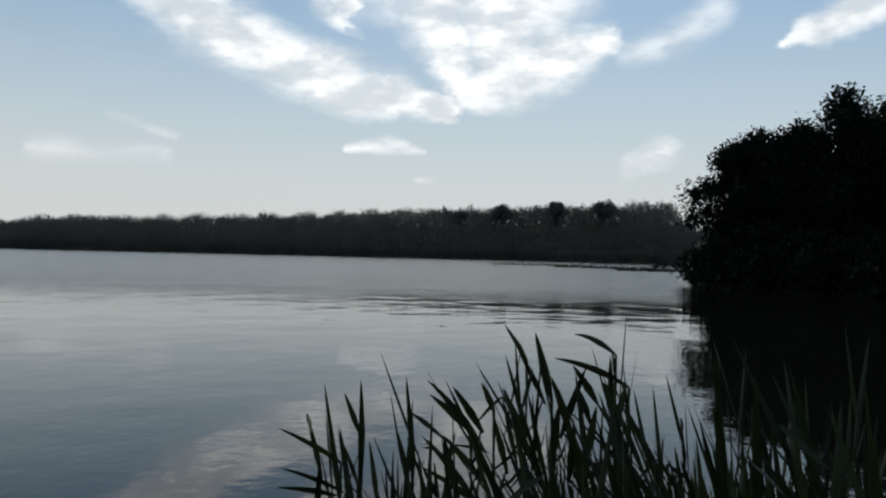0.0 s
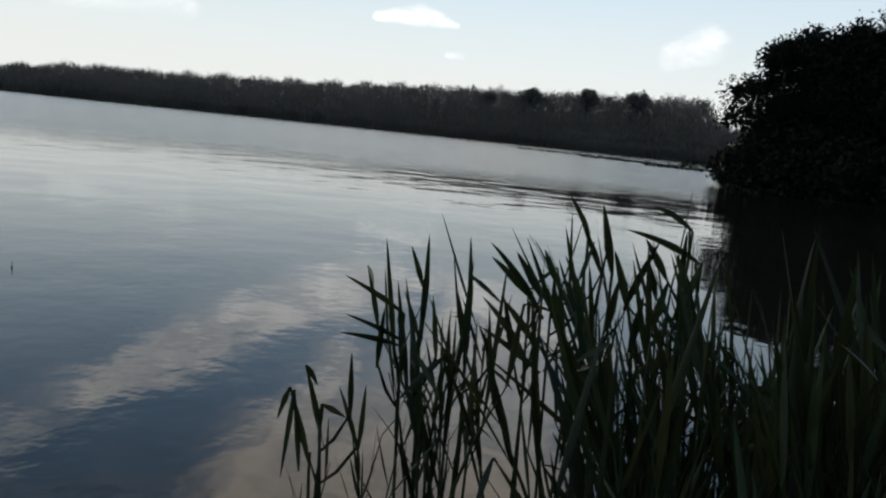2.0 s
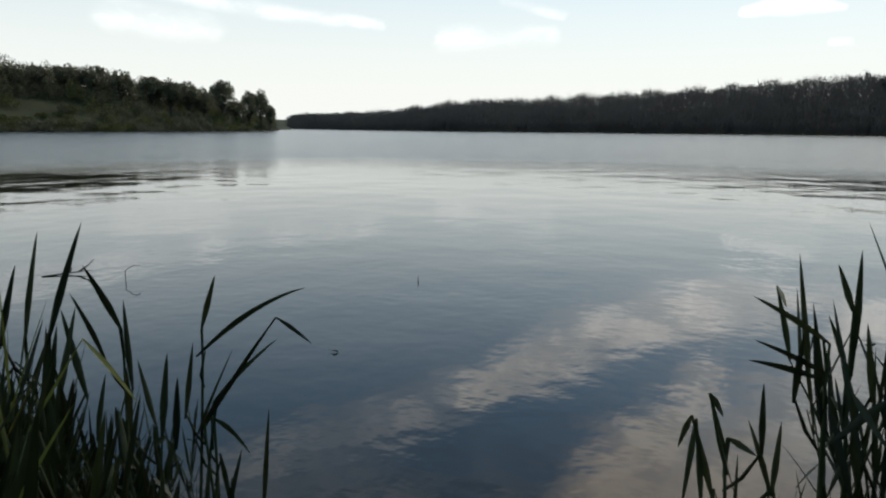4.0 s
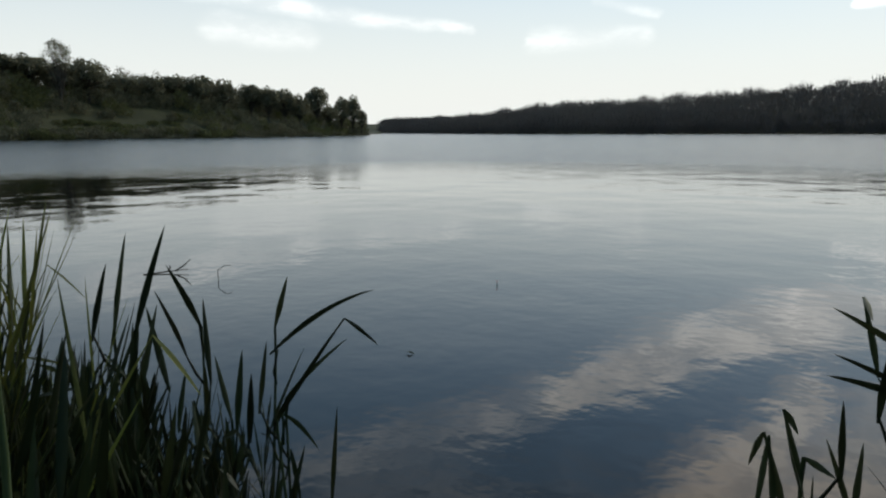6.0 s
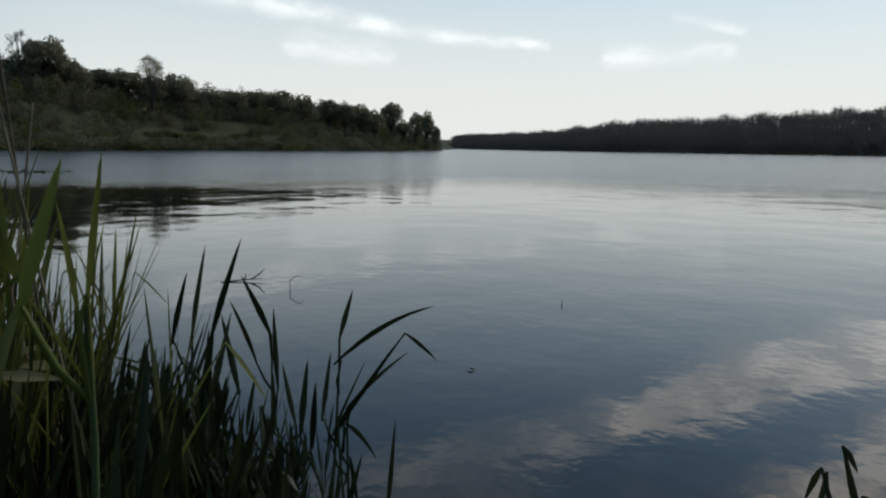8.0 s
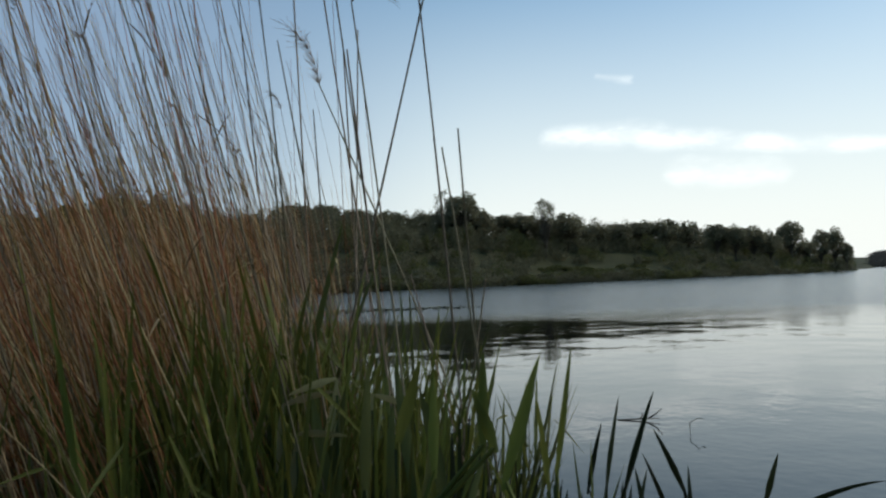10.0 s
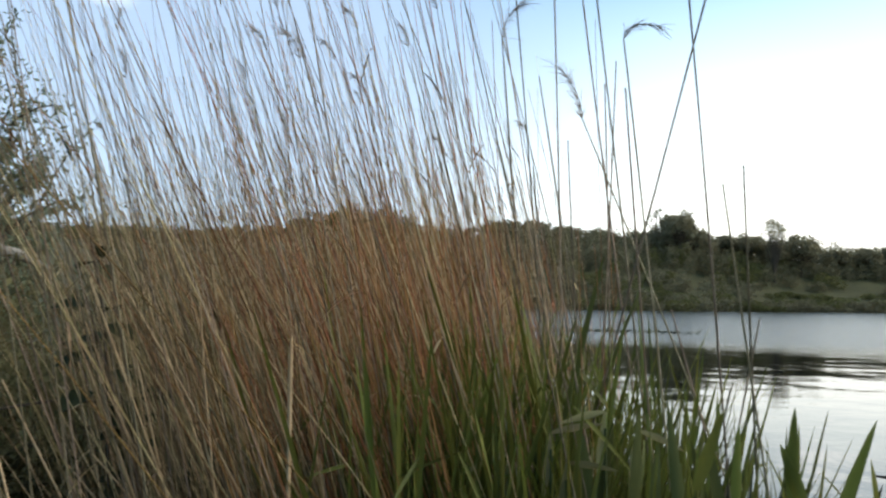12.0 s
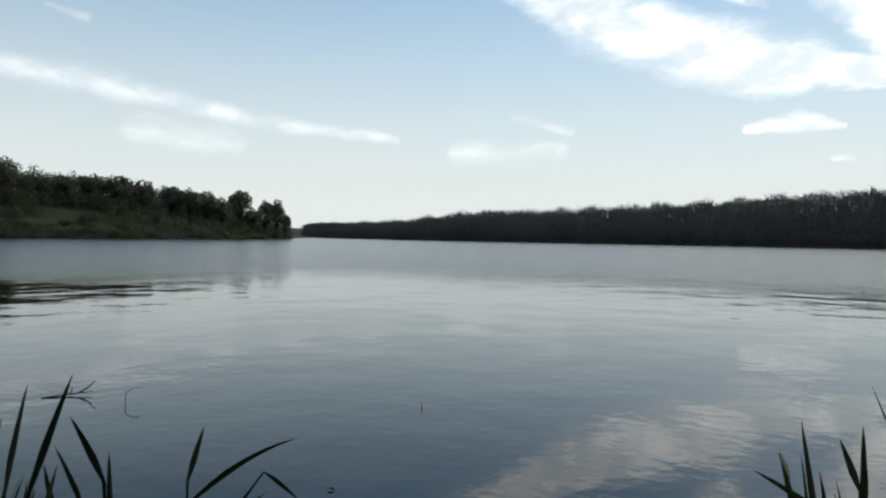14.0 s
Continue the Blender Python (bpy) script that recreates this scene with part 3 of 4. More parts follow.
head = [round_tree("headland_tree", 2700, 0.030, HAZED_HEAD_LEAF, "dense dull green round-crowned tree on the headland", group) for _ in range(4)]
plant_round(head, [(73.4, 180, 24.8, 5.4), (74.7, 182, 20.6, 4.8), (72.3, 183, 20.6, 4.8), (70.2, 190, 19.1, 5.0), (68.6, 192, 19.6, 5.2), (64.9, 195, 19.5, 5.2), (62.7, 203, 16.4, 5.0), (60.8, 206, 16.2, 5.0), (59.0, 211, 17.4, 5.2), (57.3, 212, 17.5, 4.8),
                   (55.6, 215, 16.5, 4.6), (53.5, 220, 15.5, 4.6), (52.2, 222, 15.2, 4.2), (50.9, 225, 14.9, 4.0), (49.8, 228, 13.0, 3.8), (48.4, 235, 15.9, 4.6), (47.4, 240, 10.4, 3.4), (46.5, 245, 13.6, 2.9), (45.6, 248, 14.1, 3.1),
                   (44.9, 250, 9.0, 2.4), (76.7, 188, 20.4, 5.2), (79.5, 190, 21.3, 5.6), (82.3, 190, 22.2, 5.6), (84.9, 190, 23.4, 5.6), (87.2, 190, 24.0, 6.0), (71.8, 186, 17.8, 4.6), (66.8, 192, 18.0, 4.6)])


def airy_tree(name, height, spread, label, low=0.35):
    """A half-bare tree: many forking limbs and twigs with a thin veil of leaves."""
    top = thing(name, (0, 0, 0), label, "tree")
    wood = [tube([[0, 0, -0.3], [0.2, 0, height * 0.3], [0.1, 0.2, height * 0.6]], [0.3, 0.22, 0.12], 7)]
    tips = []
    for _ in range(44):
        at = np.array([0.15, 0.1, height * rng.uniform(0.12, 0.34)])
        high = rng.uniform(low, 1.0)
        turn, out = rng.uniform(0, 6.28), spread * rng.uniform(0.3, 1.0) * math.sqrt(max(0.04, 1 - ((high - (low + 1) / 2 + 0.1) / (1.1 - (low + 1) / 2)) ** 2))
        end = np.array([math.cos(turn) * out, math.sin(turn) * out, height * high])
        wood.append(tube([at, (at + end) / 2 + [0, 0, -0.3], end], [0.1, 0.06, 0.03], 4))
        tips.append(end)
    part("trunk", raw_mesh("trunk", *join(wood)), BARK, top)
    leaves = np.concatenate([ball_points(p, spread * 0.26, 60, 0.1) for p in tips])
    part("crown", raw_mesh("crown", *leaf_quads(leaves, 0.2, 0.3)), HAZED_HEAD_LEAF, top, soft=False)
    return top


for az, dist, height, low in ((66.7, 185, 15.6, 0.66), (75.0, 182, 12.4, 0.4)):
    ob = airy_tree("airy_tree", height, 3.6, "half-bare tree with a thin crown on the headland", low)
    ob.location = polar(az, dist, ground_z(az, dist) - 0.2)

# thin weed lines off the spit
for name, lo, hi, far, count in (("weed_line", -12.5, -4.0, 142, 260), ("weed_line", -17.0, -9.0, 120, 420), ("weed_line", -18.5, -14.0, 100, 200)):
    p = np.stack([rng.uniform(lo, hi, count), far + rng.normal(0, 1.2, count)], -1)
    spots = np.stack([-p[:, 1] * np.sin(np.radians(p[:, 0])), p[:, 1] * np.cos(np.radians(p[:, 0])), rng.uniform(0.02, 0.10, count)], -1)
    tagged(part(name, raw_mesh(name, *leaf_quads(spots, 0.4, 0.4)), WEED, soft=False), "thin broken line of weed on the lake", "weed", kind="stuff")

# floating weed line off the reed bed
p = np.stack([72 + 25 * rng.uniform(0, 1, 1500) ** 0.62, 38.5 + rng.normal(0, 1.0, 1500)], -1)
spots = np.stack([-p[:, 1] * np.sin(np.radians(p[:, 0])), p[:, 1] * np.cos(np.radians(p[:, 0])), rng.uniform(0.005, 0.03, 1500)], -1)
tagged(part("floating_weed", raw_mesh("floating_weed", *leaf_quads(spots, 0.10, 0.5)), WEED, soft=False), "thin dark line of weed floating on the lake", "weed", kind="stuff")


# ---- green reeds ----
rng = np.random.default_rng(21)


def broken(base, knee, tip, width, kink=0.3):
    """A leaf snapped over at its knee."""
    v1, f1 = blade(base, knee, width, 0.02, kink)
    v1[-3:] = np.asarray(knee) + (v1[-6:-3] - v1[-5])
    v2, f2 = blade(knee, tip, width * 0.9, 0.02, kink)
    return join([(v1, f1), (v2, f2)])


def reed_pieces(height, leaves, spread=1.0, width=0.027):
    """The stem and the leaves of one reed, each as (verts, faces)."""
    lean = rng.normal(0, 0.10, 2)
    at = lambda s: np.array([lean[0] * s * s, lean[1] * s * s, s * height * 0.78])  # noqa: E731
    pieces = [tube([at(s) + ([0, 0, -0.25] if s == 0 else [0, 0, 0]) for s in np.linspace(0, 1, 5)], [0.008, 0.0075, 0.006, 0.0045, 0.002], 5)]
    plane = rng.uniform(0, math.pi)
    for n in range(leaves):
        s = 0.18 + 0.8 * n / max(1, leaves - 1)
        turn = plane + math.pi * (n % 2) + rng.normal(0, 0.35)
        size = height * rng.uniform(0.28, 0.48)
        out = min(0.85, spread * rng.uniform(0.08, 0.52) * (1.2 - 0.5 * s))
        up = math.sqrt(max(0.1, 1 - out * out))
        base = at(s)
        tip = base + np.array([math.cos(turn) * out, math.sin(turn) * out, up]) * size
        wide = width * rng.uniform(0.7, 1.2)
        if rng.uniform() < 0.09:
            knee = base + (tip - base) * 0.62
            drop = np.array([math.cos(turn + 0.4), math.sin(turn + 0.4), rng.uniform(-1.2, 0.1)]) * size * 0.3
            pieces.append(broken(base, knee, knee + drop, wide))
        else:
            pieces.append(blade(base, tip, wide, rng.uniform(0.0, 0.07) * out * 1.6, turn))
    return pieces


def reed(height, leaves, spread=1.0, leaf_mat=REED, width=0.0235):
    """A reed: its stem, and long leaves that leave it in turn on two sides."""
    top = thing("reed", (0, 0, 0), "newly grown green reed with long pointed leaves", "reed", "green reeds")
    pieces = reed_pieces(height, leaves, spread, width)
    part("stem", raw_mesh("stem", *pieces[0]), REED_STEM, top)
    for piece in pieces[1:]:
        part("leaf", raw_mesh("leaf", *piece), leaf_mat, top)
    return top


def thicket(name, spots, label, leaf_mat=REED_MANY, width=0.027):
    """Reeds too dense to count: rows of (az, dist, height)."""
    pieces = []
    for az, dist, height in spots:
        base = polar(az, dist)
        tilt = rng.normal(0, 0.12, 2)
        for v, f in reed_pieces(height, int(rng.integers(6, 10)), rng.uniform(0.8, 1.3), width):
            v = v + base
            v[:, :2] += tilt * v[:, 2:3]
            pieces.append((v, f))
    return tagged(part(name, raw_mesh(name, *join(pieces)), leaf_mat), label, "reeds", kind="stuff")


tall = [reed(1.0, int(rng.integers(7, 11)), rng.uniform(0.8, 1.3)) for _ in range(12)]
lit_kinds = [reed(1.0, int(rng.integers(7, 11)), rng.uniform(0.8, 1.4), LIT_REED, 0.0155) for _ in range(12)]
used = set()


def put_reed(x, y, height, turn, tilt=0.0, lean_left=0.0, kinds=tall):
    """A reed of that height; the first use of a kind is the kind itself."""
    first = kinds[int(rng.integers(len(kinds)))]
    m = pose(x, y, 0, tilt, -lean_left, 0) @ pose(0, 0, 0, 0, 0, turn) @ Matrix.Diagonal((height, height, height, 1))
    if first not in used:
        used.add(first)
        first.matrix_basis = Matrix.LocRotScale(m.translation, m.to_quaternion(), None)
        first.scale = (height,) * 3
        return first
    return copy_thing(first, m @ Matrix.Scale(1 / first.scale.z, 4))


def single_reed(top, leaves):
    """A reed with its stem up to top and leaves given as (foot, tip, width, bow)."""
    base = np.array([top[0], top[1], 0.0])
    ob = thing("reed", tuple(base), "green reed stem with long tapering leaves", "reed", "green reeds")
    foot = np.array([rng.normal(0, 0.05), rng.normal(0, 0.05), -0.25])
    high = np.array([0, 0, top[2]])
    part("stem", raw_mesh("stem", *tube([foot, foot * 0.4 + high * 0.45, high * 0.85, high], [0.0065, 0.006, 0.005, 0.004], 6)), REED_STEM, ob)
    for leaf_foot, tip, width, bow in leaves:
        q = np.array(leaf_foot) - base
        root = np.array([0, 0, max(0.05, q[2] - 0.12)])
        v1 = blade(q, np.array(tip) - base, width * 0.80, bow, math.atan2(base[1], base[0]) + rng.normal(0, 0.5))
        sheath = tube([root, (root + q) / 2 + [0, 0, -0.01], q + (np.array(tip) - base - q) * 0.08], [0.004, 0.006, 0.003], 4)
        part("leaf", raw_mesh("leaf", *join([v1, sheath])), LIT_REED if top[1] < 1.0 else REED, ob)
    return ob

# single reeds that stand out of the clumps

single_reed((-0.300, 2.110, 0.860), [((-0.300, 2.110, 0.860), (-0.490, 2.080, 0.970), 0.028, 0.02), ((-0.290, 2.110, 0.770), (-0.480, 2.080, 0.850), 0.028, 0.02), ((-0.310, 2.110, 0.760), (-0.490, 2.080, 0.790), 0.028, 0.02), ((-0.370, 2.110, 0.680), (-0.360, 2.090, 0.880), 0.028, 0.02)])
single_reed((-0.250, 2.170, 0.930), [((-0.250, 2.170, 0.930), (-0.300, 2.140, 1.070), 0.026, 0.02), ((-0.240, 2.170, 0.840), (-0.250, 2.150, 1.110), 0.026, 0.02), ((-0.250, 2.170, 0.760), (-0.310, 2.140, 0.930), 0.026, 0.02), ((-0.190, 2.170, 0.700), (-0.220, 2.150, 0.920), 0.026, 0.02)])
single_reed((-0.090, 2.360, 0.780), [((-0.090, 2.360, 0.780), (-0.120, 2.350, 1.090), 0.026, 0.02), ((-0.100, 2.360, 0.720), (-0.150, 2.350, 0.910), 0.026, 0.02), ((0.010, 2.360, 0.650), (-0.060, 2.340, 0.790), 0.026, 0.02)])
single_reed((-0.520, 2.040, 0.570), [((-0.430, 2.050, 0.530), (-0.440, 2.030, 0.750), 0.026, 0.02), ((-0.520, 2.040, 0.570), (-0.440, 2.030, 0.540), 0.026, 0.02), ((-0.400, 2.060, 0.420), (-0.390, 2.040, 0.650), 0.026, 0.02), ((-0.400, 2.060, 0.420), (-0.470, 2.030, 0.640), 0.026, 0.02)])
single_reed((0.110, 2.390, 0.890), [((0.160, 2.390, 0.820), (-0.050, 2.390, 1.070), 0.040, 0.05), ((0.110, 2.390, 0.890), (-0.040, 2.390, 1.020), 0.040, 0.02), ((0.150, 2.390, 0.890), (0.040, 2.380, 1.050), 0.040, 0.02), ((0.150, 2.390, 0.720), (0.010, 2.390, 0.880), 0.040, 0.02)])
single_reed((0.110, 2.290, 0.700), [((0.110, 2.290, 0.700), (-0.060, 2.290, 0.900), 0.034, 0.05), ((0.160, 2.290, 0.660), (-0.060, 2.290, 0.800), 0.034, 0.02), ((0.070, 2.300, 0.680), (0.010, 2.290, 0.910), 0.034, 0.02), ((0.060, 2.300, 0.440), (-0.020, 2.290, 0.670), 0.034, 0.02)])
single_reed((0.190, 2.430, 0.950), [((0.190, 2.430, 0.950), (0.140, 2.420, 1.060), 0.034, 0.02), ((0.300, 2.410, 0.870), (0.210, 2.410, 1.050), 0.034, 0.02), ((0.320, 2.410, 0.790), (0.220, 2.410, 0.970), 0.034, 0.02), ((0.240, 2.420, 0.740), (0.180, 2.410, 0.960), 0.034, 0.02)])
single_reed((0.330, 2.660, 1.100), [((0.330, 2.660, 1.100), (0.240, 2.660, 1.240), 0.034, 0.00), ((0.400, 2.650, 0.940), (0.290, 2.650, 1.150), 0.034, 0.02), ((0.310, 2.660, 0.910), (0.350, 2.640, 1.080), 0.034, 0.02)])
single_reed((0.410, 2.540, 0.970), [((0.410, 2.540, 0.970), (0.340, 2.530, 1.230), 0.045, 0.02), ((0.480, 2.520, 0.850), (0.400, 2.520, 1.070), 0.045, 0.02), ((0.420, 2.540, 0.760), (0.430, 2.510, 0.970), 0.045, 0.02)])
single_reed((0.590, 2.170, 1.100), [((0.590, 2.170, 1.100), (0.360, 2.220, 1.180), 0.036, 0.05), ((0.480, 2.210, 0.970), (0.430, 2.200, 1.100), 0.036, 0.02), ((0.500, 2.200, 1.040), (0.420, 2.210, 1.160), 0.036, 0.02), ((0.390, 2.230, 0.920), (0.460, 2.190, 1.160), 0.036, 0.02)])
single_reed((0.550, 2.180, 1.200), [((0.550, 2.180, 1.200), (0.420, 2.200, 1.260), 0.026, 0.10), ((0.540, 2.190, 1.010), (0.530, 2.170, 1.200), 0.026, 0.02), ((0.530, 2.190, 0.890), (0.580, 2.150, 1.090), 0.026, 0.02)])
single_reed((0.540, 2.080, 1.010), [((0.520, 2.090, 0.970), (0.550, 2.050, 1.140), 0.036, 0.02), ((0.540, 2.080, 1.010), (0.480, 2.080, 1.140), 0.036, 0.02), ((0.450, 2.110, 0.890), (0.470, 2.080, 1.060), 0.036, 0.02), ((0.400, 2.130, 0.810), (0.410, 2.100, 1.000), 0.036, 0.02)])
single_reed((-2.520, 1.230, 0.710), [((-2.520, 1.230, 0.710), (-2.480, 1.280, 1.080), 0.033, 0.02), ((-2.550, 1.170, 0.710), (-2.510, 1.220, 0.980), 0.033, 0.02), ((-2.510, 1.260, 0.440), (-2.480, 1.280, 0.770), 0.033, 0.02), ((-2.570, 1.130, 0.430), (-2.540, 1.150, 0.660), 0.033, 0.02)])
single_reed((-2.500, 1.290, 0.700), [((-2.500, 1.290, 0.700), (-2.420, 1.390, 1.100), 0.036, 0.02), ((-2.450, 1.380, 0.490), (-2.460, 1.320, 0.820), 0.036, 0.02), ((-2.480, 1.330, 0.340), (-2.470, 1.290, 0.630), 0.036, 0.02)])
single_reed((-2.430, 1.510, 0.700), [((-2.460, 1.460, 0.600), (-2.490, 1.370, 0.860), 0.036, 0.02), ((-2.430, 1.510, 0.700), (-2.470, 1.410, 0.950), 0.036, 0.02), ((-2.420, 1.530, 0.480), (-2.410, 1.510, 0.820), 0.036, 0.02), ((-2.480, 1.420, 0.310), (-2.450, 1.450, 0.560), 0.036, 0.02)])
single_reed((-2.250, 1.700, 0.690), [((-2.250, 1.700, 0.690), (-2.200, 1.730, 0.890), 0.030, 0.02), ((-2.260, 1.680, 0.590), (-1.990, 1.970, 0.825), 0.030, 0.08), ((-2.290, 1.640, 0.360), (-2.250, 1.660, 0.650), 0.030, 0.02)])
single_reed((-2.230, 1.720, 0.410), [((-2.230, 1.720, 0.410), (-2.060, 1.890, 0.640), 0.030, 0.03), ((-2.280, 1.660, 0.240), (-2.170, 1.770, 0.610), 0.030, 0.02), ((-2.260, 1.680, 0.290), (-2.190, 1.740, 0.470), 0.030, 0.02)])
single_reed((-2.160, 1.650, 0.390), [((-2.060, 1.780, -0.020), (-2.020, 1.790, 0.410), 0.028, 0.02), ((-2.160, 1.650, 0.390), (-2.070, 1.740, 0.240), 0.028, 0.10), ((-2.150, 1.670, 0.250), (-2.110, 1.680, 0.020), 0.028, 0.02)])
single_reed((-2.300, 1.530, 0.370), [((-2.290, 1.540, 0.320), (-2.260, 1.560, 0.640), 0.036, 0.02), ((-2.300, 1.530, 0.370), (-2.310, 1.480, 0.630), 0.036, 0.02), ((-2.270, 1.580, 0.270), (-2.240, 1.580, 0.550), 0.036, 0.02), ((-2.350, 1.460, 0.340), (-2.330, 1.450, 0.610), 0.036, 0.02)])
nodding = single_reed((-2.220, 1.670, 0.350), [])
part("leaf", raw_mesh("leaf", *broken(*[np.array(q) - (-2.220, 1.670, 0) for q in ((-2.210, 1.690, 0.370), (-1.995, 1.815, 0.745), (-1.875, 1.865, 0.655))], 0.020, 2.4)), REED, nodding, "leaf snapped over at its middle")
snapped = single_reed((-0.540, 2.020, 0.420), [])
part("leaf", raw_mesh("leaf", *broken(*[np.array(q) - (-0.540, 2.020, 0) for q in ((-0.510, 2.020, 0.470), (-0.570, 2.010, 0.700), (-0.530, 2.010, 0.640))], 0.024, 1.5)), REED, snapped, "leaf snapped over at its middle")
part("leaf", raw_mesh("leaf", *broken(*[np.array(q) - (-0.540, 2.020, 0) for q in ((-0.540, 2.020, 0.380), (-0.610, 2.000, 0.630), (-0.640, 1.990, 0.530))], 0.022, 1.9)), REED, snapped, "leaf snapped over at its middle")
part("leaf", raw_mesh("leaf", *broken(*[np.array(q) - (-0.540, 2.020, 0) for q in ((-0.570, 2.010, 0.360), (-0.600, 2.010, 0.620), (-0.620, 1.990, 0.340))], 0.024, 1.2)), REED, snapped, "leaf snapped over at its middle")
# broad blades close by
single_reed((-1.080, 0.410, 1.230), [((-1.110, 0.340, 1.220), (-1.070, 0.390, 1.420), 0.026, 0.02), ((-1.080, 0.400, 1.210), (-1.070, 0.380, 1.370), 0.018, 0.02), ((-1.080, 0.410, 1.230), (-1.050, 0.430, 1.430), 0.014, 0.02)])
single_reed((-1.300, 0.220, 1.250), [((-1.260, 0.360, 1.240), (-1.240, 0.360, 1.410), 0.03, 0.02), ((-1.280, 0.280, 1.200), (-1.260, 0.280, 1.380), 0.03, 0.02), ((-1.250, 0.380, 1.240), (-1.250, 0.340, 1.350), 0.03, 0.02), ((-1.300, 0.220, 1.250), (-1.270, 0.260, 1.400), 0.03, 0.02)])

# broad grey-green leaves at the foot of the bed
for tip, drop, wide in (((-1.79, 0.25, 1.34), (0.02, -0.02, -0.34), 0.040), ((-1.78, 0.31, 1.34), (-0.03, 0.05, -0.36), 0.036), ((-1.86, 0.20, 1.28), (0.0, -0.05, -0.32), 0.036), ((-1.87, 0.12, 1.26), (0.02, 0.04, -0.34), 0.042),
                        ((-1.98, 0.06, 1.25), (-0.02, -0.04, -0.36), 0.038), ((-1.99, 0.01, 1.21), (0.0, 0.05, -0.33), 0.034), ((-1.52, 0.31, 1.32), (-0.02, 0.06, -0.3), 0.030), ((-2.07, 0.15, 1.28), (0.02, 0.03, -0.36), 0.036),
                        ((-1.93, 0.33, 1.22), (0.03, -0.03, -0.33), 0.036), ((-2.02, 0.44, 1.2), (0.0, 0.06, -0.34), 0.034)):
    foot = np.array(tip) + drop
    ob = single_reed((foot[0], foot[1], foot[2] + 0.05), [])
    part("leaf", raw_mesh("leaf", *blade(foot - (foot[0], foot[1], 0), np.array(tip) - (foot[0], foot[1], 0), wide, 0.03, math.atan2(foot[1], foot[0]) + rng.normal(0, 0.4), 12)), BROAD, ob, "broad grey-green blade")
    part("leaf", raw_mesh("leaf", *blade((0, 0, foot[2] - 0.12), (rng.normal(0, 0.08), rng.normal(0, 0.08), foot[2] + 0.16), wide * 0.8, 0.05, rng.uniform(0, 6), 10)), BROAD, ob, "broad grey-green blade")
# leaves folded over, their pale undersides up
for knee, out in (((-1.89, 0.05, 1.24), (0.03, 0.13, 0.03)), ((-1.86, 0.18, 1.30), (0.02, -0.12, -0.03)), ((-1.83, 0.08, 1.18), (0.03, 0.12, -0.01)), ((-2.0, -0.05, 1.16), (0.03, -0.13, -0.05)), ((-1.95, 0.28, 1.24), (0.02, 0.12, -0.05))):
    ob = single_reed((knee[0], knee[1], knee[2] - 0.04), [])
    k = np.array([0, 0, knee[2]])
    part("leaf", raw_mesh("leaf", *broken((0.0, -0.02, knee[2] - 0.16), k, k + out, 0.024, 2.6)), PALE_LEAF, ob, "faded pale leaf folded over")

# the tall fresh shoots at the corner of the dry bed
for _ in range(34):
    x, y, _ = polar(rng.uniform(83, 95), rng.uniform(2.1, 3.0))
    put_reed(x, y, rng.uniform(1.15, 1.38), rng.uniform(0, 360), rng.normal(0, 5), rng.normal(0, 5), lit_kinds)
# faded leaves bent over among the green ones
for _ in range(12):
    az, dist, z = rng.uniform(74, 96), rng.uniform(1.75, 2.3), rng.uniform(0.62, 0.95)
    x, y, _ = polar(az, dist)
    ob = single_reed((x, y, z), [((x, y, z - 0.1), (x + rng.normal(0, 0.05), y + rng.normal(0, 0.05), z + 0.2), 0.018, 0.02)])
    turn = rng.uniform(-0.6, 1.2) + (math.pi if rng.uniform() < 0.4 else 0.0)
    out = np.array([math.sin(turn) * 0.3, math.cos(turn), 0.0])
    knee = np.array([0, 0, z - 0.05]) + out * 0.05 + [0, 0, 0.08]
    part("leaf", raw_mesh("leaf", *broken((0, 0, z - 0.1), knee, knee + out * rng.uniform(0.08, 0.16) + [0, 0, rng.uniform(-0.04, 0.04)], 0.03)), PALE_LEAF, ob, "faded pale leaf bent over")

# the clump before the dark trees
for _ in range(105):
    az = rng.uniform(-46, -10)
    dist = rng.uniform(1.55, 3.0)
    height = np.interp(az, [-46, -15, -6, 5, 14], [1.2, 1.2, 1.22, 1.12, 0.95]) * rng.uniform(0.78, 1.0)
    x, y, _ = polar(az, dist)
    put_reed(x, y, height * 0.92, rng.uniform(0, 360), rng.normal(0, 6), rng.normal(12, 7))
for _ in range(6):
    x, y, _ = polar(rng.uniform(-3, 5), rng.uniform(2.0, 2.6))
    put_reed(x, y, rng.uniform(0.75, 1.0), rng.uniform(0, 360), rng.normal(0, 4), rng.normal(5, 6))
# the loose stems beside it
for az, dist, height in ((6.5, 2.2, 0.8), (9.0, 2.05, 0.6), (9.6, 2.0, 0.5), (13.6, 1.98, 0.5), (14.3, 2.02, 0.55), (15.0, 1.98, 0.42), (17.5, 1.8, 0.33), (4.2, 2.3, 0.75), (3.2, 2.25, 0.7), (5.2, 2.28, 0.62), (-1.5, 2.4, 0.8)):
    x, y, _ = polar(az, dist)
    put_reed(x, y, height, rng.uniform(0, 360), rng.normal(0, 4), rng.normal(4, 6))
# the clump before the headland
for _ in range(26):
    az = rng.uniform(52.5, 72)
    dist = rng.uniform(1.9, 2.9)
    x, y, _ = polar(az, dist)
    put_reed(x, y, np.interp(az, [45, 52, 60, 66, 72], [0.35, 0.42, 0.52, 0.66, 0.95]) * rng.uniform(0.75, 1.0), rng.uniform(0, 360), rng.normal(0, 6), rng.normal(0, 5))
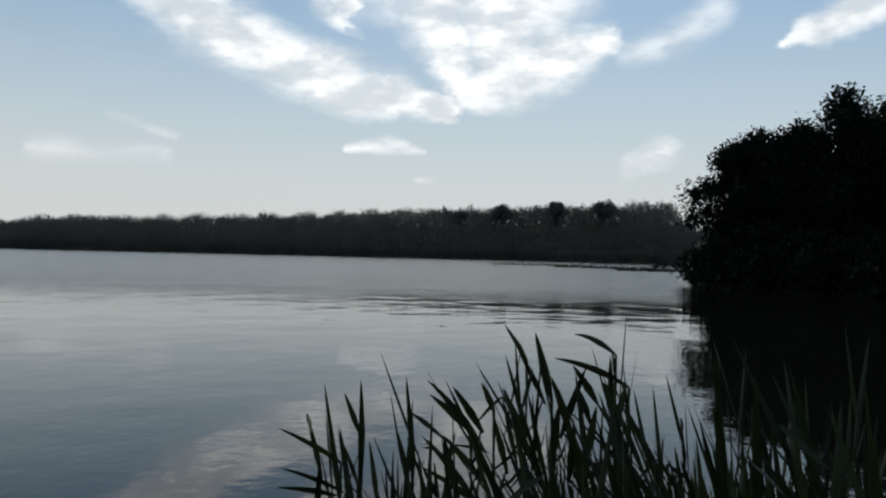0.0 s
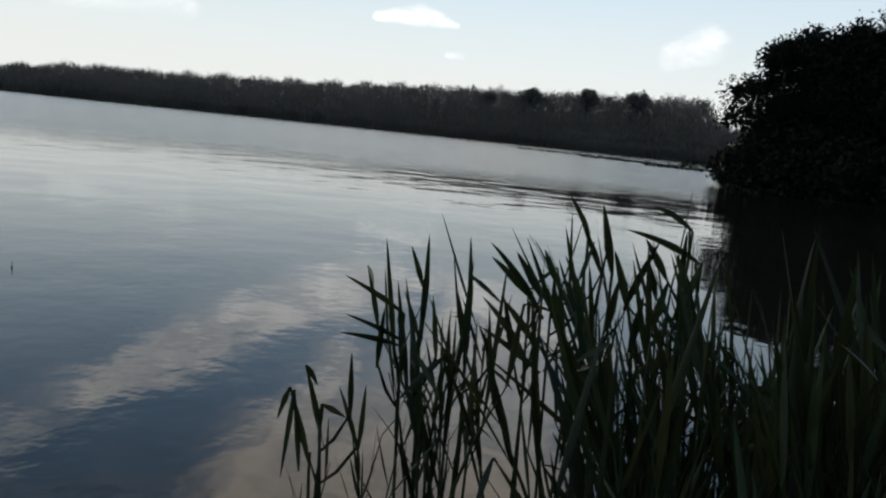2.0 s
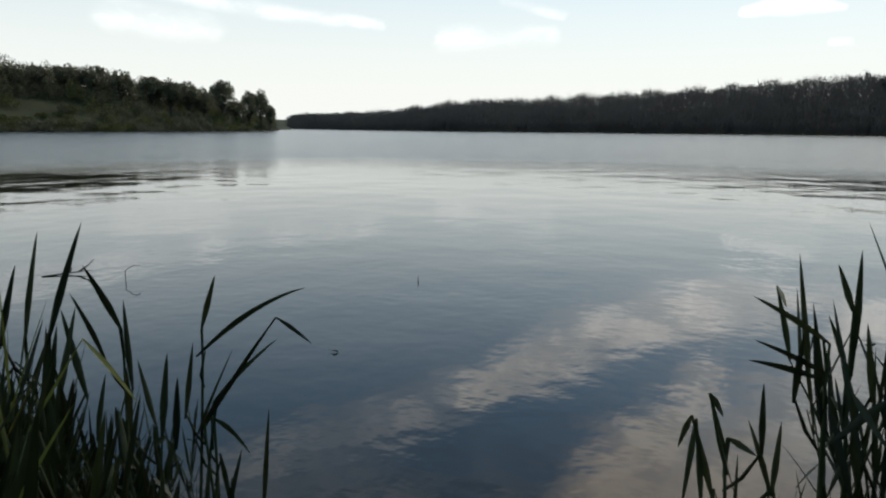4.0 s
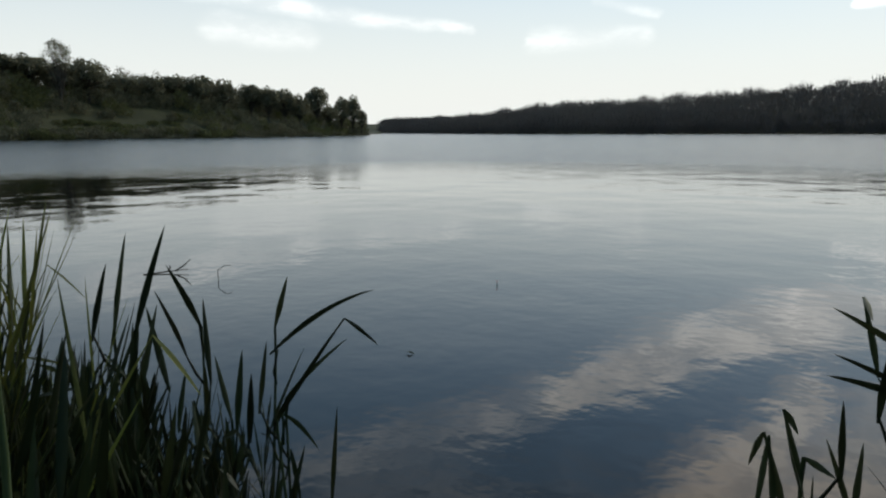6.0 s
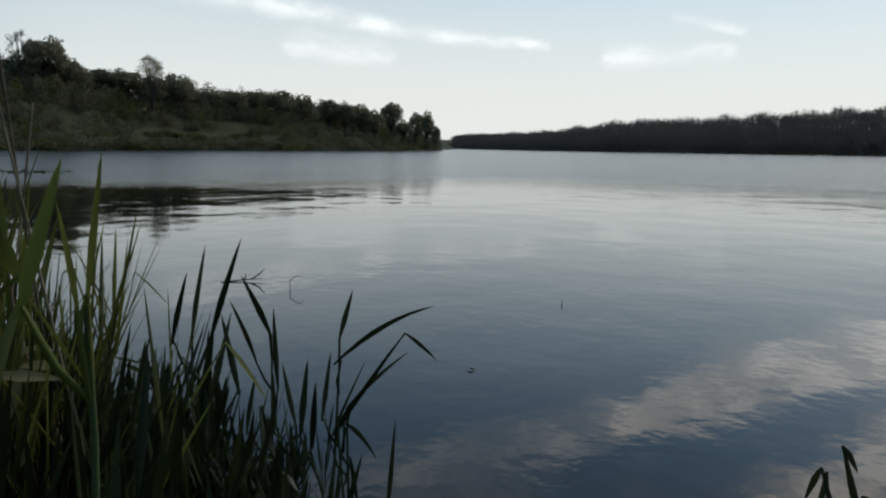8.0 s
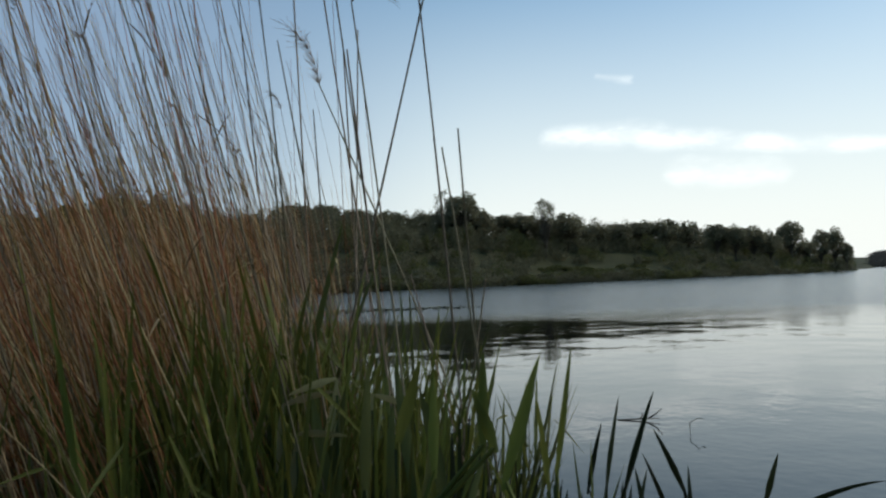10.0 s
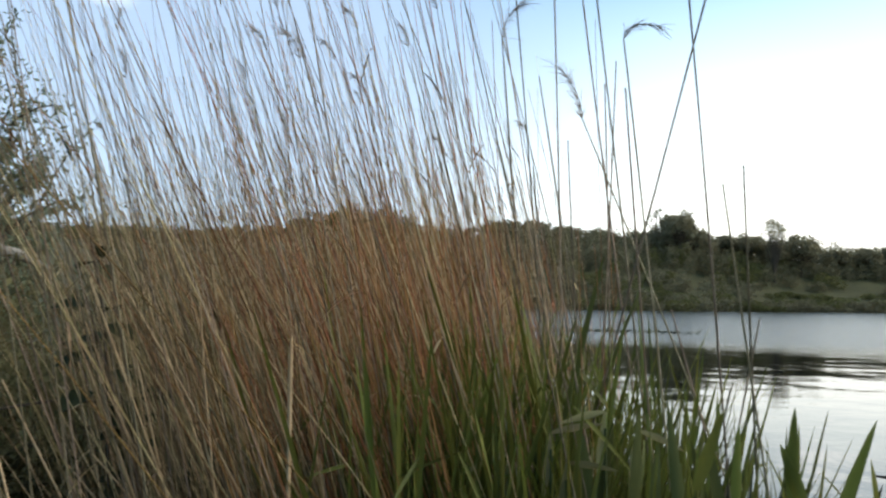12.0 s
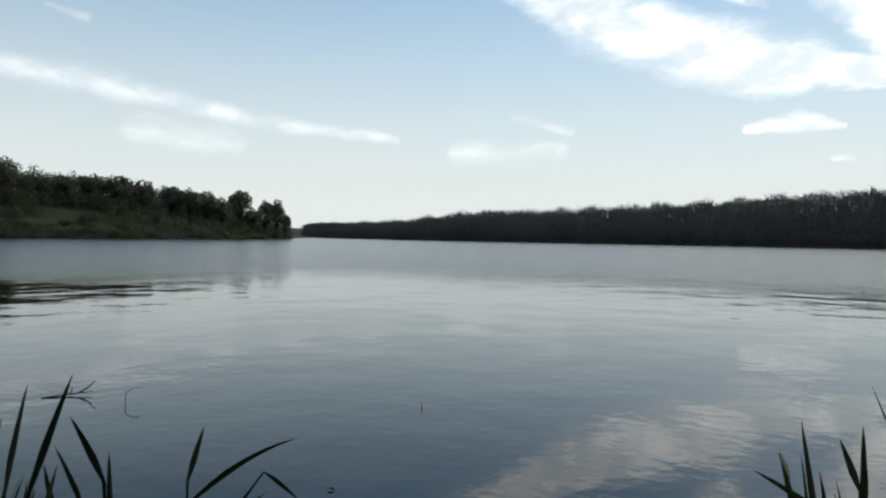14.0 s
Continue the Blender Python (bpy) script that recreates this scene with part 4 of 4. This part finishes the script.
# taller reeds between that clump and the dry bed
for _ in range(14):
    x, y, _ = polar(rng.uniform(69, 82), rng.uniform(1.5, 2.1))
    put_reed(x, y, rng.uniform(0.85, 1.06), rng.uniform(0, 360), rng.normal(0, 7), rng.normal(0, 7))
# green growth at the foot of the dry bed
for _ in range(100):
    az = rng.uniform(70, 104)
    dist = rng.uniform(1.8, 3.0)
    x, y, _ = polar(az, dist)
    put_reed(x, y, rng.uniform(0.95, 1.3) * np.interp(az, [70, 84, 98, 104], [0.9, 1.05, 1.12, 0.9]), rng.uniform(0, 360), rng.normal(0, 6), rng.normal(0, 6), lit_kinds)


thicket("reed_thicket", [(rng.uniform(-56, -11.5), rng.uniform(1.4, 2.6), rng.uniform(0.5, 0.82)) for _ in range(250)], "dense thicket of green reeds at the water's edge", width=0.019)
thicket("reed_thicket", [(az, rng.uniform(1.9, 3.0), rng.uniform(0.7, 1.12) * np.interp(az, [60, 72, 82, 98, 106], [0.6, 0.9, 1.22, 1.25, 0.8])) for az in np.concatenate([rng.uniform(73, 116, 150), rng.uniform(75, 99, 240), rng.uniform(84, 97, 180)])], "dense green reeds at the foot of the dry bed", LIT_REED_MANY, 0.0125)
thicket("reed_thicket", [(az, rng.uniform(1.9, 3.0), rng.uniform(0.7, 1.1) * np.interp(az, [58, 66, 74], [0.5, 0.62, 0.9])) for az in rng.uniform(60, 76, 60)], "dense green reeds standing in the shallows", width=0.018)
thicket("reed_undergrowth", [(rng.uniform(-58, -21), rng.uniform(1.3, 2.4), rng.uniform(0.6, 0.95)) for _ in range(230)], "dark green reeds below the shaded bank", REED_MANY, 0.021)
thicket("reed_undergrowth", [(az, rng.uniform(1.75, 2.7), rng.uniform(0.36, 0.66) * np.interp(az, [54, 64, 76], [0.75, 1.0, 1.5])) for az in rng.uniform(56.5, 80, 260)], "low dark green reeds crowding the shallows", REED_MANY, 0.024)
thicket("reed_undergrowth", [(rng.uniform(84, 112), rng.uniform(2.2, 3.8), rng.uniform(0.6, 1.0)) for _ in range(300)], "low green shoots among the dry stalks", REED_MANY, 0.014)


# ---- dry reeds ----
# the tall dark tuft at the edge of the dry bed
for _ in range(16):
    put_reed(rng.uniform(-2.28, -1.98), rng.uniform(-0.30, 0.08), rng.uniform(1.3, 1.52), rng.uniform(0, 360), rng.normal(0, 3), rng.normal(0, 3), lit_kinds)

rng = np.random.default_rng(5)


def dry_stem(base, height, lean, way, thick, bow):
    s = np.linspace(0, 1, 6)
    out = np.array([math.cos(way), math.sin(way), 0.0])
    line = np.asarray(base) + np.stack([out[0] * (lean * s + bow * s * s), out[1] * (lean * s + bow * s * s), s], -1) * height
    return line, tube(line, thick * (1 - 0.62 * s), 4)


def plume(end, way, size):
    """Feathery head of a dry reed, nodding over to one side."""
    out = np.array([math.cos(way), math.sin(way), 0.0])
    s = np.linspace(0, 1, 7)
    nod = rng.uniform(0.5, 1.6)
    axis = end + size * (out * (s ** 1.6 * 0.55 * nod)[:, None] + np.array([0, 0, 1.0]) * (s - 0.42 * nod * s * s)[:, None])
    hairs = [tube(axis, np.linspace(0.0016, 0.0006, 7), 3)]
    along = np.gradient(axis, axis=0)
    along /= np.linalg.norm(along, axis=1)[:, None]
    for _ in range(60):
        k = int(rng.integers(0, 7))
        at = axis[k]
        side = rng.normal(0, 0.35, 3)
        hang = at + (along[k] * 0.8 + side + out * 0.25) * size * rng.uniform(0.18, 0.42)
        hang[2] -= 0.06 * size
        hairs.append(tube([at, (at + hang) / 2 + [0, 0, 0.03 * size], hang], [0.0010, 0.0008, 0.0003], 3))
    return join(hairs)


LEAN_WAY = math.radians(-80)


def dry_reed(height, lean, bow, head):
    top = thing("dry_reed", (0, 0, 0), "dry straw-coloured reed stalk" + (" with a drooping plume" if head else ""), "reed", "dry reeds")
    line, tb = dry_stem((0, 0, -0.05), height, lean, LEAN_WAY, 0.0031, bow)
    part("stem", raw_mesh("stem", *tb), BACKLIT_STRAW, top)
    for _ in range(int(rng.integers(1, 3))):
        k = int(rng.integers(1, 5))
        turn = rng.uniform(0, 2 * math.pi)
        size = rng.uniform(0.10, 0.26)
        part("leaf", raw_mesh("leaf", *blade(line[k], line[k] + np.array([math.cos(turn) * 0.55, math.sin(turn) * 0.55, rng.uniform(-0.8, 0.8)]) * size, 0.006, 0.10, turn, 6)), BACKLIT_STRAW, top, "curled dry leaf")
    if head:
        part("plume", raw_mesh("plume", *plume(line[-1], LEAN_WAY + rng.normal(0, 0.9), 0.13)), PLUME, top, "grey feathery plume")
    return top


stalks = [dry_reed(2.7, rng.uniform(0.12, 0.34), rng.uniform(0.0, 0.08), n % 7 == 3) for n in range(16)]
fresh_stalks = set(range(16))


def put_stalk(x, y, z, size, turn):
    k = int(rng.integers(16))
    m = pose(x, y, z, 0, 0, turn)
    if k in fresh_stalks:
        fresh_stalks.discard(k)
        stalks[k].matrix_basis = m
        stalks[k].scale = (size,) * 3
        return
    copy_thing(stalks[k], m @ Matrix.Scale(size / stalks[k].scale.z, 4))


for _ in range(205):
    az, dist = rng.uniform(80, 116), rng.uniform(1.9, 4.6)
    x, y, _ = polar(az, dist)
    put_stalk(x, y, 0.0, rng.uniform(0.78, 1.12), rng.normal(0, 14))
for _ in range(6):
    az, dist = rng.uniform(77, 84), rng.uniform(1.7, 3.4)
    x, y, _ = polar(az, dist)
    put_stalk(x, y, 0.0, rng.uniform(0.62, 1.05), rng.normal(0, 12))
for _ in range(26):
    x, y, _ = polar(rng.uniform(116, 138), rng.uniform(1.7, 4.2))
    put_stalk(x, y, 0.0, rng.uniform(0.6, 1.05), rng.normal(0, 30))
old, dun, pale = [], [], []
for _ in range(5200):
    az = 82 + 32 * rng.beta(1.1, 1.3) + rng.normal(0, 1.5)
    dist = rng.uniform(2.1, 6.0)
    x, y, _ = polar(az, dist)
    height = rng.uniform(0.8, 2.1) + (rng.uniform() < 0.28) * rng.uniform(0.3, 1.1)
    line, stem = dry_stem((x, y, 0), height, rng.normal(0.30, 0.13), LEAN_WAY + rng.normal(0, 0.5), rng.uniform(0.0015, 0.0029), rng.uniform(-0.03, 0.10))
    pieces = pale if rng.uniform() < 0.27 else old if az < 101 + rng.normal(0, 3) else dun
    pieces.append(stem)
    if rng.uniform() < 0.35:
        at = line[int(rng.integers(2, 5))]
        turn = rng.uniform(0, 2 * math.pi)
        size = rng.uniform(0.12, 0.3)
        pieces.append(blade(at, at + np.array([math.cos(turn) * 0.6, math.sin(turn) * 0.6, rng.uniform(-0.7, 0.6)]) * size, 0.009, 0.15, turn, 5))
tagged(part("dry_reed_bed", raw_mesh("dry_reed_bed", *join(old)), RUST), "dense bed of old reddish-brown reed stalks", "reeds", kind="stuff")
tagged(part("weathered_reed_bed", raw_mesh("weathered_reed_bed", *join(dun)), DUN), "thinning bed of grey-brown weathered reed stalks", "reeds", kind="stuff")
tagged(part("pale_reed_stalks", raw_mesh("pale_reed_stalks", *join(pale)), STRAW), "pale straw-coloured stalks through the reed bed", "reeds", kind="stuff")


def lone_stalk(foot, end, head, thick=0.0041, straw=BACKLIT_STRAW):
    foot, end = np.array(foot), np.array(end)
    ob = thing("dry_reed", (foot[0], foot[1], 0), "tall dry reed stalk standing clear of the bed" + (", plume drooping" if head else ""), "reed", "dry reeds")
    s = np.linspace(0, 1, 8)[:, None]
    line = (end - foot) * s + np.array([0.05, -0.04, 0]) * np.sin(s * math.pi) * rng.uniform(-1, 1)
    radius = thick * (1 - 0.5 * s[:, 0])
    radius[[2, 4, 6]] *= 1.25
    part("stem", raw_mesh("stem", *tube(line, radius, 6)), straw, ob)
    turn = rng.uniform(0, 2 * math.pi)
    part("leaf", raw_mesh("leaf", *blade(line[3], line[3] + np.array([math.cos(turn) * 0.06, math.sin(turn) * 0.06, 0.12]), 0.008, 0.1, turn, 6)), straw, ob, "dry leaf sheath")
    if head:
        part("plume", raw_mesh("plume", *plume(line[-1], LEAN_WAY + math.pi * (rng.uniform() < 0.4), 0.2 * head)), PLUME, ob, "grey feathery plume")
    return ob


# tall dry stalks that stand clear of the bed
lone_stalk((-2.340, -0.090, 0.000), (-1.970, 0.620, 2.944), 0)
lone_stalk((-2.130, 0.630, 0.000), (-2.050, 0.425, 2.890), 0)
lone_stalk((-2.590, 0.590, 0.000), (-2.396, 0.153, 3.106), 1)
lone_stalk((-2.504, 0.554, -0.000), (-2.293, 0.186, 3.052), 1)
lone_stalk((-2.713, 0.199, -0.000), (-2.503, 0.115, 3.160), 0)
lone_stalk((-2.533, 0.544, -0.000), (-1.815, 0.224, 2.107), 0)
lone_stalk((-2.109, 0.480, 0.000), (-2.040, 0.270, 2.320), 0.6)
lone_stalk((-2.029, 0.781, 0.000), (-1.776, 0.446, 1.860), 0)
lone_stalk((-2.311, 0.767, 0.000), (-1.705, 0.468, 1.891), 0)
lone_stalk((-2.753, 0.434, 0.000), (-2.550, 0.080, 2.380), 0)
lone_stalk((-2.521, 1.044, -0.000), (-2.340, 0.200, 2.170), 1)
lone_stalk((-2.355, 0.398, 0.000), (-2.030, 0.630, 1.530), 0)
lone_stalk((-2.732, 0.352, 0.000), (-2.420, 0.290, 2.310), 0)
lone_stalk((-2.871, 0.270, 0.000), (-2.620, 0.370, 2.460), 0)
lone_stalk((-3.093, 0.351, 0.000), (-2.740, 0.210, 2.190), 0)
lone_stalk((-2.943, 0.193, 0.000), (-2.708, -0.042, 3.254), 0)
lone_stalk((-2.863, 0.206, 0.000), (-2.650, -0.050, 2.560), 1)

# thick stalks before the bed and its green foot
lone_stalk((-2.289, -0.250, 0.0), (-2.306, -0.711, 2.595), 0, 0.0042)
lone_stalk((-2.238, 0.130, 0.0), (-2.355, 0.043, 2.010), 0, 0.0042)
lone_stalk((-1.955, 0.417, 0.0), (-2.141, 0.097, 1.674), 0, 0.0042)
lone_stalk((-2.125, 0.173, 0.0), (-2.263, -0.119, 1.746), 0, 0.0042)
lone_stalk((-2.038, 0.569, 0.0), (-2.254, 0.015, 1.730), 0, 0.0042)
lone_stalk((-1.946, 0.808, 0.0), (-2.271, 0.462, 1.553), 0, 0.0042)
lone_stalk((-2.347, 0.134, 0.0), (-2.465, -0.339, 1.744), 0, 0.0042)
lone_stalk((-2.373, -1.414, 0.0), (-2.078, -1.997, 1.719), 0, 0.0042)
lone_stalk((-1.968, -1.583, 0.0), (-2.070, -1.685, 1.541), 0, 0.0042)
lone_stalk((-2.350, -0.943, 0.0), (-2.239, -1.430, 1.736), 0, 0.0042)
lone_stalk((-2.145, -0.808, 0.0), (-2.167, -1.121, 1.481), 0, 0.0042)
lone_stalk((-1.972, -1.157, 0.0), (-1.956, -1.492, 1.361), 0, 0.0042)
lone_stalk((-2.092, -0.040, 0.0), (-2.031, -0.911, 1.295), 0, 0.0042)
lone_stalk((-2.159, -1.526, 0.0), (-2.040, -1.885, 1.664), 0, 0.0042)
lone_stalk((-2.219, 0.047, 0.0), (-2.365, -0.275, 1.462), 0, 0.0042)
lone_stalk((-2.040, 0.052, 0.0), (-2.150, -0.400, 1.534), 0, 0.0042)
# pale stalks fallen aslant over the weeds
for _ in range(18):
    az, dist = rng.uniform(98, 124), rng.uniform(1.75, 2.5)
    foot, end = polar(az, dist, 0.0), polar(az + rng.uniform(8, 22), dist + rng.uniform(-0.1, 0.35), rng.uniform(1.05, 1.62))
    lone_stalk(tuple(foot), tuple(end), 0, rng.uniform(0.0036, 0.0046), STRAW)

rng = np.random.default_rng(9)

# ---- the float, the twig and small things on the water ----
bob = thing("fishing_float", (-3.69, 5.35, 0), "thin fishing float standing upright in the water", "float")
part("body", raw_mesh("body", *tube([[0, 0, -0.06], [0, 0, 0.0], [0, 0, 0.025]], [0.003, 0.006, 0.003], 8)), FLOAT_BLACK, bob)
part("antenna", raw_mesh("antenna", *tube([[0, 0, 0.025], [0, 0, 0.04], [0, 0, 0.055]], [0.0022, 0.0028, 0.002], 8)), FLOAT_RED, bob, "slim red tip")
twig = thing("floating_twig", (-6.63, 3.79, 0), "forked dead twig floating on the lake", "twig")
for name, pts in (("branch", [[-0.14, -0.2, 0.0], [-0.03, 0, 0.015], [0.09, 0.16, 0.03]]), ("fork", [[0.02, 0.06, 0.02], [0.05, 0.14, 0.07], [0.10, 0.18, 0.13]]), ("side_twig", [[-0.03, 0, 0.015], [-0.1, 0.07, 0.03], [-0.16, 0.1, 0.05]])):
    part(name, raw_mesh(name, *tube(pts, [0.009, 0.007, 0.003], 6)), BARK, twig)
hook = thing("reed_scrap", (-5.93, 3.92, 0), "bent scrap of dead reed sticking from the lake", "twig")
part("stem", raw_mesh("stem", *tube([[0, -0.03, -0.02], [-0.05, 0.0, 0.09], [0.0, 0.05, 0.14], [0.02, 0.11, 0.13]], [0.004, 0.004, 0.003, 0.002], 5)), BARK, hook)


# ---- the leafy bush, the pale log and the bramble beside the dry bed ----
def spray(start, end, leaves, size):
    """A leafy branch: its wood and the leaves along it, hanging in pairs."""
    start, end = np.asarray(start, float), np.asarray(end, float)
    s = np.linspace(0, 1, 5)[:, None]
    line = start + (end - start) * s + np.array([0, 0, 0.12]) * np.sin(s * math.pi) * np.linalg.norm(end - start)
    wood = tube(line, [0.016, 0.012, 0.008, 0.005, 0.002], 5)
    t = rng.uniform(0.3, 1.05, leaves)
    at = start + (end - start) * t[:, None] + np.array([0, 0, 0.12]) * np.sin(np.clip(t, 0, 1) * math.pi)[:, None] * np.linalg.norm(end - start)
    off = rng.normal(0, 1, (leaves, 3))
    off /= np.linalg.norm(off, axis=1)[:, None]
    at = at + off * rng.uniform(0.02, 0.11, (leaves, 1))
    return wood, leaf_quads(at, size, 0.42, off + np.array([0, 0, -0.25]))


bush = thing("leafy_bush", (-5.9, -4.95, 0.1), "tall grey-green leafy bush behind the dry reeds", "bush")
wood, leaves = [], []
for x, y in ((0.0, 0.0), (0.15, -0.15), (-0.2, 0.25), (-0.35, 0.55), (0.3, -0.4)):
    wood.append(tube([[x * 0.4, y * 0.4, -0.3], [x * 0.7, y * 0.7, 1.0], [x, y, 2.1]], [0.06, 0.045, 0.03], 7))
# the low mass of leaves
for _ in range(180):
    x, y = rng.normal(0, 0.35), float(np.clip(rng.normal(-0.25, 0.75), -1.6, 0.75))
    z0 = rng.uniform(0.5, 2.05)
    w, l = spray((x * 0.4, y * 0.5, z0), (x * 1.5, y * 1.1, z0 + rng.uniform(0.25, 1.0)), 280, 0.032)
    wood.append(w)
    leaves.append(l)
# the shoots that stand out against the sky, each leafy along its end
SHOOTS = [(-0.27, 0.53, 4.18), (-0.22, 0.46, 3.5), (0.26, -0.18, 3.82), (0.22, -0.12, 3.5), (-0.02, 0.18, 3.85), (-0.03, 0.2, 3.6), (-0.34, 0.64, 3.7), (-0.42, 0.75, 3.55), (-0.34, 0.63, 3.35), (-0.48, 0.85, 3.35),
          (-0.28, 0.55, 3.2), (-0.63, 1.1, 3.2), (-0.44, 0.78, 2.95), (0.39, -0.3, 3.4), (0.01, 0.15, 3.2), (0.15, -0.02, 2.85), (-0.15, 0.36, 2.7), (-0.45, 0.8, 2.55), (0.5, -0.6, 3.0), (0.45, -0.75, 3.6), (0.6, -1.0, 3.2)]
for x, y, z in SHOOTS:
    foot = (x * 0.45, y * 0.55 + 0.02, max(1.3, z - 1.5))
    airy = y > 0.3
    if airy:
        z -= 0.12
    w, l = spray(foot, (x, y, z), 85 if airy else 170, 0.030)
    wood.append(w)
    leaves.append(l)
    for _ in range(1 if airy else 3):
        s0 = rng.uniform(0.45, 0.8)
        at = np.array(foot) * (1 - s0) + np.array((x, y, z)) * s0
        w, l = spray(at, at + np.array([rng.normal(0, 0.12), rng.normal(0.05, 0.2), rng.uniform(0.1, 0.32)]), 45 if airy else 70, 0.028)
        wood.append(w)
        leaves.append(l)
part("trunk", raw_mesh("trunk", *join(wood)), BARK, bush)
part("crown", raw_mesh("crown", *join(leaves)), WILLOW, bush, "small grey-green leaves", soft=False)

log = thing("fallen_log", (-4.87, -3.74, 0.0), "pale birch trunk fallen across the undergrowth", "log")
s = np.linspace(0, 1, 9)[:, None]
line = np.array([0.06, -0.08, 2.02]) + (np.array([-0.3, 0.42, 1.76]) - np.array([0.06, -0.08, 2.02])) * s + 0.012 * np.sin(s * 11)
part("trunk", raw_mesh("trunk", *tube(line, [0.045, 0.05, 0.046, 0.05, 0.044, 0.042, 0.038, 0.03, 0.012], 10)), PALE_BARK, log)
part("stump", raw_mesh("stump", *tube([[0.2, -0.3, -0.3], [0.16, -0.2, 1.2], [0.06, -0.08, 2.02]], [0.035, 0.028, 0.02], 10)), BARK, log, "dark upright stump carrying the trunk")


def broad_leaf(at, way, size):
    """An oval leaf of three folds."""
    way = np.asarray(way, float) / np.linalg.norm(way)
    side = np.cross(way, [0.3, 0.2, 1.0])
    side /= np.linalg.norm(side)
    up = np.cross(side, way)
    s = np.linspace(0, 1, 6)
    w = np.sin(s * math.pi * 0.94 + 0.12) * 0.36 * size
    mid = np.asarray(at) + way * (s * size)[:, None] - up * (0.25 * size * s * s)[:, None]
    verts = np.stack([mid - side * w[:, None] + up * w[:, None] * 0.3, mid, mid + side * w[:, None] + up * w[:, None] * 0.3], 1).reshape(-1, 3)
    k, j = np.meshgrid(np.arange(5), np.arange(2), indexing="ij")
    a0 = k * 3 + j
    return verts, np.stack([a0, a0 + 1, a0 + 4, a0 + 3], -1).reshape(-1, 4)


for (x, y), rise, name in (((-2.36, -1.38), 1.85, "bramble"), ((-2.45, -1.30), 1.3, "bramble")):
    ob = thing(name, (x, y, 0), "dark bramble shoot with broad leaves among dry reeds", "bramble")
    cane = [np.array([0.05, 0.1, -0.05]), np.array([0.0, 0.05, rise * 0.5]), np.array([-0.02, 0.0, rise * 0.8]), np.array([0.05, -0.06, rise + 0.05])]
    part("cane", raw_mesh("cane", *tube(cane, [0.006, 0.005, 0.004, 0.002], 6)), BARK, ob)
    for n in range(15):
        h = rise * rng.uniform(0.62, 1.02)
        turn = rng.uniform(0, 6.28)
        part("leaf", raw_mesh("leaf", *broad_leaf((0.02 * math.cos(turn), 0.02 * math.sin(turn), h), (math.cos(turn), math.sin(turn), rng.uniform(-0.3, 0.5)), rng.uniform(0.09, 0.15))), BRAMBLE, ob)
arch = thing("bramble_cane", (-2.0, -1.95, 0), "dark bare bramble cane arching through the reeds", "bramble")
part("cane", raw_mesh("cane", *tube([[0.2, -0.5, -0.05], [0.08, -0.1, 1.1], [-0.1, 0.2, 1.2], [-0.3, 0.45, 1.23], [-0.5, 0.62, 1.2]], [0.008, 0.007, 0.006, 0.005, 0.003], 6)), BARK, arch)

stick = thing("broken_stalk", (-1.79, -0.59, 0), "thick pale broken reed stalk standing upright", "reed")
part("stem", raw_mesh("stem", *tube([[-0.01, 0.01, -0.05], [0, 0, 0.5], [0, 0.0, 1.0], [0.0, -0.005, 1.44], [0.0, -0.004, 1.48]], [0.0055, 0.006, 0.006, 0.0055, 0.002], 8)), STRAW, stick)


def brush(name, spots, leaf_mat, leaf_size, per_bush, label):
    """Low tangled growth near by: rows of (az, dist, radius, height)."""
    wood, clouds = [], []
    for az, dist, radius, height in spots:
        base = polar(az, dist, 0.1)
        for _ in range(7):
            end = base + np.append(rng.normal(0, radius * 0.55, 2), height * rng.uniform(0.45, 1.0))
            wood.append(tube([base, (base + end) / 2 + np.append(rng.normal(0, 0.1, 2), 0.1), end], [0.008, 0.006, 0.002], 4))
            s = rng.uniform(0.2, 1.05, per_bush // 7)[:, None]
            clouds.append(base + (end - base) * s + rng.normal(0, 0.11, (per_bush // 7, 3)))
    ob = part(name, raw_mesh(name, *join([*wood, leaf_quads(np.concatenate(clouds), leaf_size, 0.45)])), leaf_mat, soft=False)
    return tagged(ob, label, "brush", kind="stuff")


brush("bank_brush", [(rng.uniform(111, 146), rng.uniform(3.6, 8.0), 0.7, rng.uniform(0.9, 1.9)) for _ in range(95)], OLIVE, 0.025, 720, "tangled green brush behind the dry reeds")
brush("dark_bank_brush", [(rng.uniform(120, 150), rng.uniform(2.6, 5.0), 0.5, rng.uniform(0.6, 1.15)) for _ in range(50)], WITHERED, 0.032, 420, "low withered weeds under the reeds")


# dead leaves drifting on the water
for x, y, turn, size in ((-3.04, 3.34, 20, 0.05), (-0.13, 5.43, 10, 0.07), (0.28, 5.06, 60, 0.07), (0.1, 4.6, 100, 0.05)):
    ob = thing("drifting_leaf", (x, y, 0.006), "small dead brown leaf drifting on the water", "leaf", "drifting leaves")
    a = radians(turn)
    part("blade", raw_mesh("blade", *broad_leaf((0, 0, 0.004), (math.cos(a), math.sin(a), 0.05), size)), BRAMBLE, ob)
    part("stalk", raw_mesh("stalk", *tube([[0, 0, 0.004], [-math.cos(a) * size * 0.3, -math.sin(a) * size * 0.3, 0.01], [-math.cos(a) * size * 0.5, -math.sin(a) * size * 0.5, 0.018]], [0.0015, 0.0012, 0.0008], 4)), BARK, ob)
